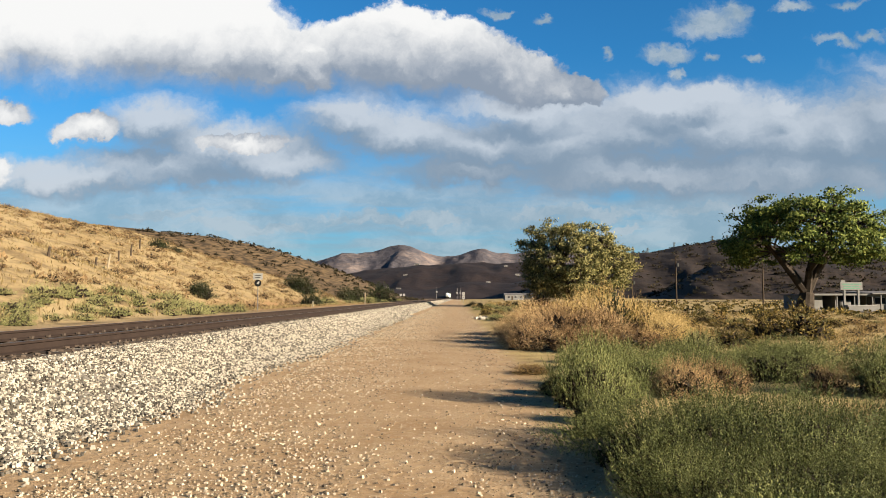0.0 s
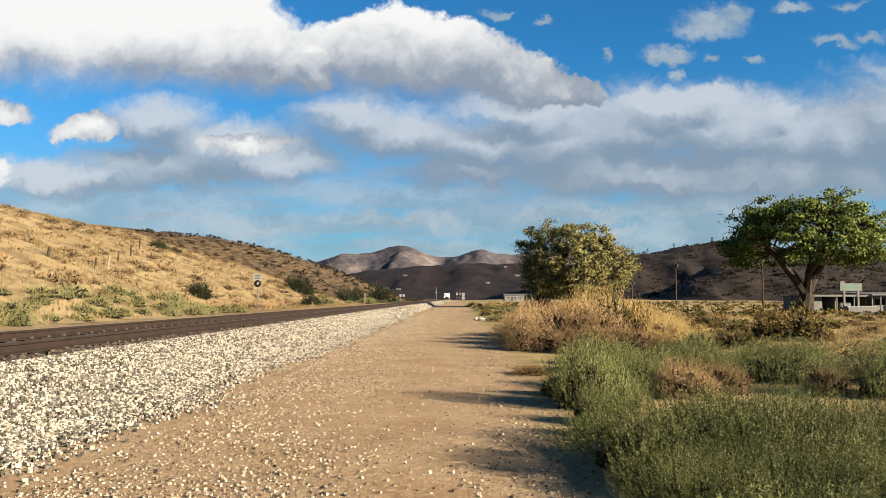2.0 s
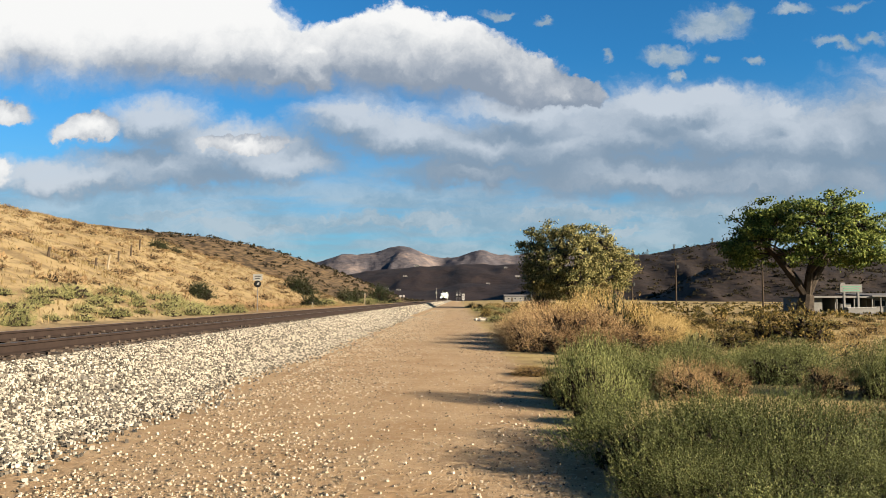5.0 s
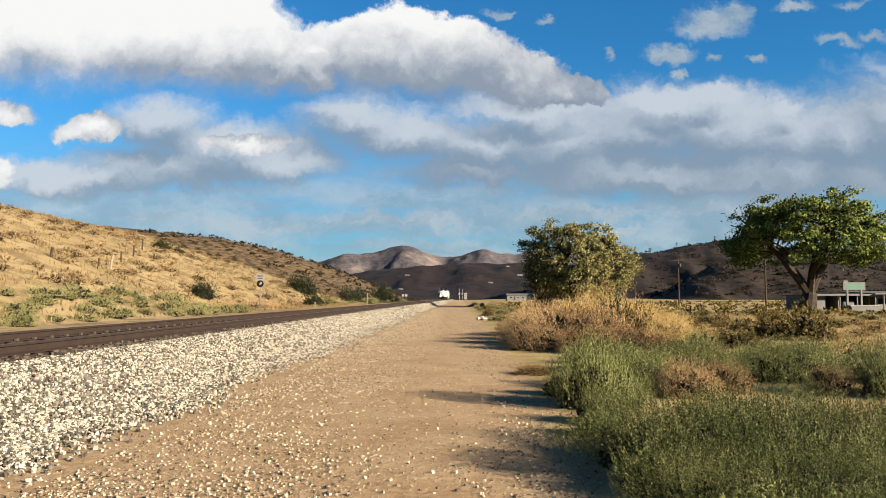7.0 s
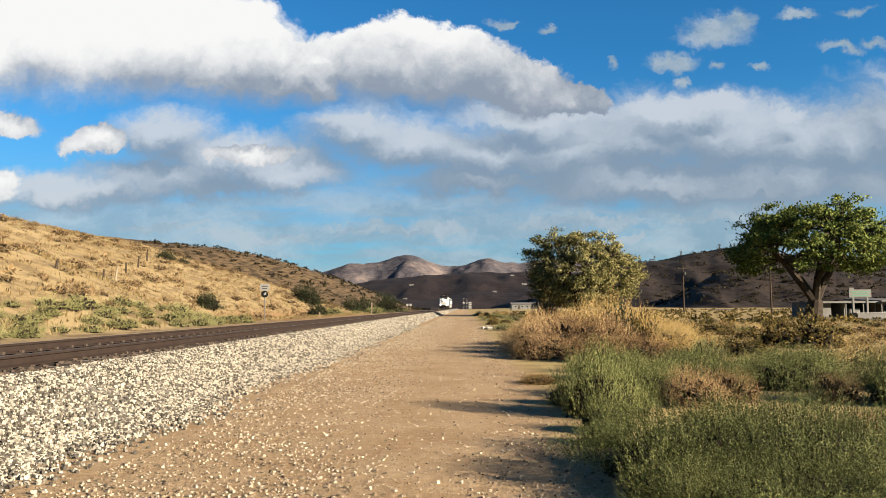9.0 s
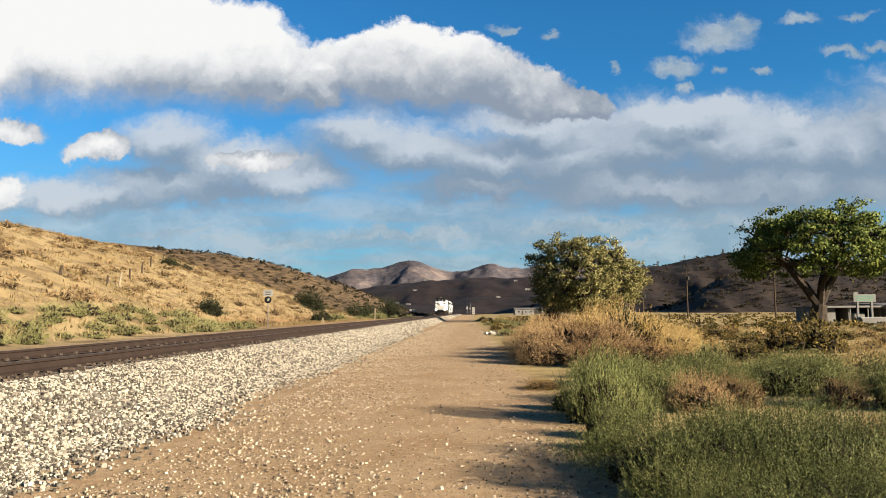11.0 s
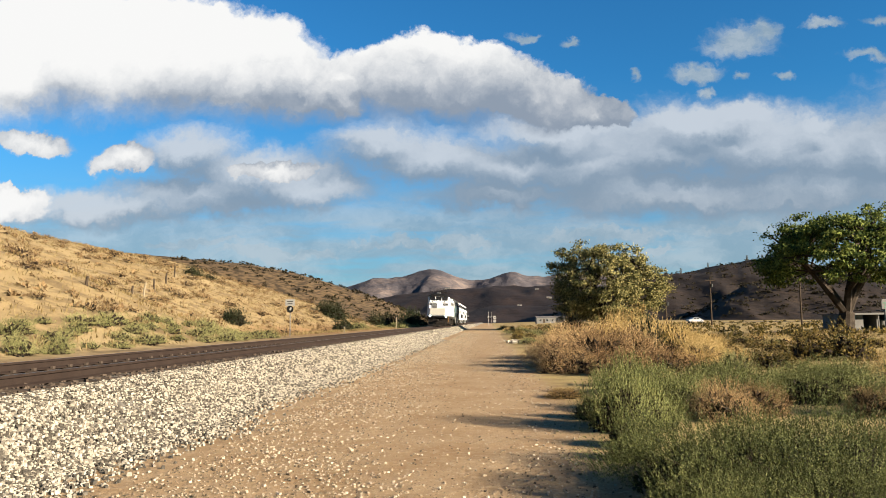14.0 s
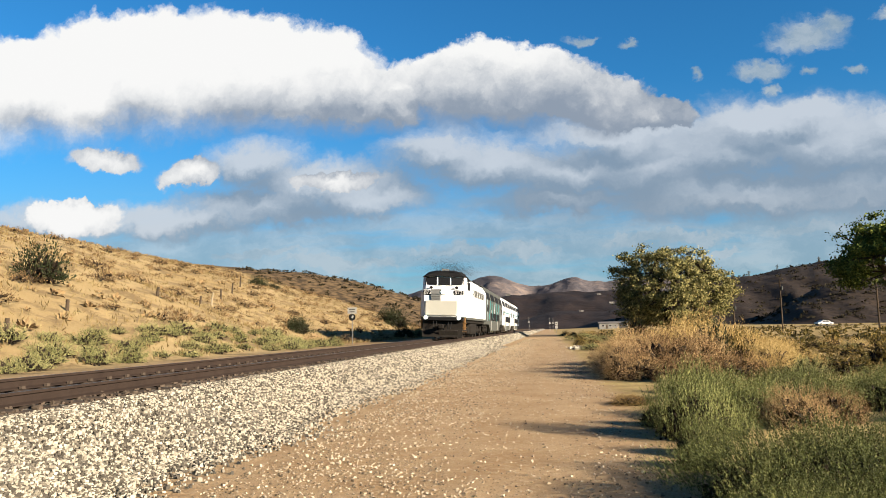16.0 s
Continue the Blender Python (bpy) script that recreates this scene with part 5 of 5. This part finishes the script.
def far_house(x, y, z, w, h, turn, label):
    e = thing("house", x, y, label, "house", "far houses", z=z, turn=turn)
    part("wall", box(BM(), 0, 0, h / 2 - 0.3, w, w * 0.45, h + 0.6, 0.03), M_WALL, e)
    bm = loft(BM(), [[(-w * 0.53, -w * 0.26, h), (-w * 0.53, 0, h * 1.35), (-w * 0.53, w * 0.26, h)], [(w * 0.53, -w * 0.26, h), (w * 0.53, 0, h * 1.35), (w * 0.53, w * 0.26, h)]])
    part("roof", bm, M_ROOF, e)
    for k in (-0.3, 0.05, 0.32):
        f = part("window", box(BM(), w * k, -w * 0.228, h * 0.55, w * 0.12, 0.08, h * 0.36), M_SIGN, e)
        part("pane", box(BM(), w * k, -w * 0.232, h * 0.55, w * 0.1, 0.08, h * 0.3), M_GLASS, f)
    part("door", box(BM(), -w * 0.12, -w * 0.228, h * 0.38, w * 0.08, 0.08, h * 0.78), M_WOOD, e)


far_house(31.0, 330, gz(31.0, 330) + 0.1, 8.5, 2.2, 5, "long white mobile home at the field's edge")
far_house(38.0, 345, gz(38, 345), 5.5, 2.2, -20, "small white house at the field's edge")
for u, v, w, hill in ((-0.033, 0.043, 17, "hill_mid"), (-0.17, 0.025, 14, "hill_mid"), (0.085, 0.041, 11, "hill_mid"), (0.10, 0.03, 15, "hill_mid"), (-0.05, 0.03, 12, "hill_mid"),
                      (-0.075, 0.017, 9, "hill_low"), (-0.06, 0.016, 8, "hill_low"), (0.06, 0.02, 8, "hill_low")):
    x, y, z = spot(hill, u, v)
    far_house(x, y, z, w * 0.6, w * 0.16, 60 * u, "tiny pale house on the dark hillside")

# ---- loose stone ----
def stones(name, label, x, y, z, r, material, seed, kind="stuff"):
    """Angular broken stones joined into one mesh."""
    rng = np.random.RandomState(seed)
    n = len(x)
    cube = np.array([(a, b, c) for a in (-1, 1) for b in (-1, 1) for c in (-1, 1)], float)
    V = cube[None] * rng.uniform(0.45, 1.0, (n, 8, 3)) * (np.asarray(r)[:, None, None] * rng.uniform(0.6, 1.25, (n, 1, 3)))
    a, b = rng.uniform(0, 6.28, n), rng.uniform(-0.6, 0.6, n)
    ca, sa, cb, sb = np.cos(a)[:, None], np.sin(a)[:, None], np.cos(b)[:, None], np.sin(b)[:, None]
    X, Y, Z = V[..., 0], V[..., 1], V[..., 2]
    Y, Z = Y * cb - Z * sb, Y * sb + Z * cb
    X, Y = X * ca - Y * sa, X * sa + Y * ca
    V = np.stack([X, Y, Z], -1) + np.stack([x, y, z], -1)[:, None]
    q = np.array([(0, 1, 3, 2), (4, 6, 7, 5), (0, 4, 5, 1), (2, 3, 7, 6), (1, 5, 7, 3)])
    F = (np.arange(n)[:, None, None] * 8 + q[None]).reshape(-1, 4)
    tagged(new(name, mesh_from(name, V.reshape(-1, 3), F, material)), label, "stones", kind=kind)


def lay_stones():
    rng = np.random.RandomState(21)
    n = 62000
    y = 5.5 + 62 * rng.uniform(0, 1, n) ** 1.9
    s = np.concatenate([rng.uniform(1.35, 3.2, n * 17 // 20), 3.0 + np.abs(rng.normal(0, 0.4, n - n * 17 // 20))])
    x = track_x(y) + s + smooth(s, 1.9, 3.3) * 0.8 * fbm(y * 0.35, y * 0 + 4, 3)
    z = np.maximum(bed_z(s), ground_z(x, y)) + 0.012
    r = rng.uniform(0.012, 0.027, n) * (1 + smooth(y, 12, 50) * 0.9)
    stones("ballast_stones", "pale grey and white crushed ballast stones", x, y, z, r, M_STONE, 22)
    n = 9000
    y = rng.uniform(58, 300, n)
    s = rng.uniform(1.5, 3.2, n)
    stones("ballast_stones", "pale crushed ballast along the far railway bank", track_x(y) + s, y, bed_z(s) + 0.02, rng.uniform(0.04, 0.09, n), M_STONE, 26)
    n = 3000
    y = 6 + 60 * rng.uniform(0, 1, n) ** 1.5
    s = rng.uniform(-1.7, 1.4, n)
    stones("ballast_stones", "dusty brown ballast stones between the rails", track_x(y) + s, y, bed_z(s) + 0.02, rng.uniform(0.02, 0.045, n), M_DUSTY, 23)
    # gravel strewn over the dirt road, thickest beside the bank and in two wheel-side rows
    n = 62000
    y = 5.0 + 105 * rng.uniform(0, 1, n) ** 2.7
    lane = rng.choice([0, 1, 2, 3], n, p=[0.46, 0.24, 0.10, 0.20])
    s = np.where(lane == 0, 4.15 + np.abs(rng.normal(0, 0.8, n)), np.where(lane == 1, rng.normal(5.9, 0.6, n), np.where(lane == 2, rng.normal(8.4, 0.4, n), rng.uniform(3.3, 9.2, n))))
    x = track_x(y) + s
    keep = vnoise(x * 0.9 + 40, y * 0.55 + 40, 3) + rng.uniform(-0.6, 0.6, n) > 0.34
    x, y = x[keep], y[keep]
    r = 0.004 + 0.014 * rng.uniform(0, 1, len(x)) ** 2.6 + 0.005 * smooth(y, 10, 30)
    stones("road_gravel", "scattered pale gravel on the dirt road", x, y, ground_z(x, y) + r * 0.3, r, M_GRAVEL, 24)
    k = 60
    x, y = rng.normal(2.9, 0.25, k), rng.normal(57, 1.4, k)
    stones("rubble", "small heap of white rubble at the road's edge", x, y, ground_z(x, y) + 0.05, rng.uniform(0.05, 0.16, k), M_STONE, 25)


M_GRAVEL = surface("road_gravel", [(0.20, 0.15, 0.095), (0.50, 0.385, 0.26), (0.88, 0.73, 0.53)], 5, 60, island=1.0)
M_DUSTY = surface("rust_dusted_stone", [(0.10, 0.075, 0.055), (0.18, 0.135, 0.10)], 5, 60, island=0.5)
lay_stones()

TIE = BM()
box(TIE, 0, 0, -0.1, 2.6, 0.23, 0.2, 0.012)
TIE_MESH = bpy.data.meshes.new("tie")
TIE.to_mesh(TIE_MESH)
TIE.free()
TIE_MESH.materials.append(M_TIE)
for i in range(260):
    y = 4.0 + i * 0.6
    tie = new("tie", TIE_MESH)
    tie.parent = TRACK
    tie.matrix_basis = pose(track_x(y) + 0.05 * math.sin(i * 2.7), y, (RAIL_Z[0] + RAIL_Z[1]) / 2 - 0.178, 0, LEAN, 0.8 * math.sin(i * 1.3))
PLATES = BM()
for i in range(150):
    y = 4.0 + i * 0.6
    for sx, z in ((-GAUGE / 2, RAIL_Z[0]), (GAUGE / 2, RAIL_Z[1])):
        for o in ((0.11,) if sx < 0 else (-0.11,)):
            bmesh.ops.create_cube(PLATES, size=1.0, matrix=Matrix.Translation((track_x(y) + sx + o, y, z - 0.15)) @ Matrix.Diagonal((0.05, 0.09, 0.05, 1)))
part("rail_fastening", PLATES, M_TIE, TRACK, "dark rail clips and spikes")["kind"] = "stuff"


# ---- what moves ----
# seconds, metres from the eye to the locomotive's front
RUN = [(0, 580.0), (7, 345.0), (9, 278.0), (12, 176.5), (13.5, 127.8), (14.5, 98.0), (15.5, 68.4), (16, 53.6)]


def motions():
    times = [0, 0.1, 0.2, 0.5] + [i * 0.5 for i in range(2, 32)] + [15.8, 15.9, 16.0]
    for car, behind in TRAIN:
        walk(car, [(t, train_pose(behind + float(np.interp(t, [a for a, _ in RUN], [b for _, b in RUN])))) for t in times])
    # the car waits behind the brush, then pulls away along the valley road
    drive = [(0, 39.4), (5, 39.4), (10, 39.4), (11, 40.5), (12, 45.5), (13, 53.0), (14, 61.3), (14.5, 65.8), (15, 69.8), (15.3, 72.2), (15.6, 74.6), (16, 77.9)]
    walk(CAR, [(t, pose(x, 205 + 0.24 * (x - 30), gz(x, 205 + 0.24 * (x - 30)) + 0.09, 0, 0, 193.5)) for t, x in drive])


motions()
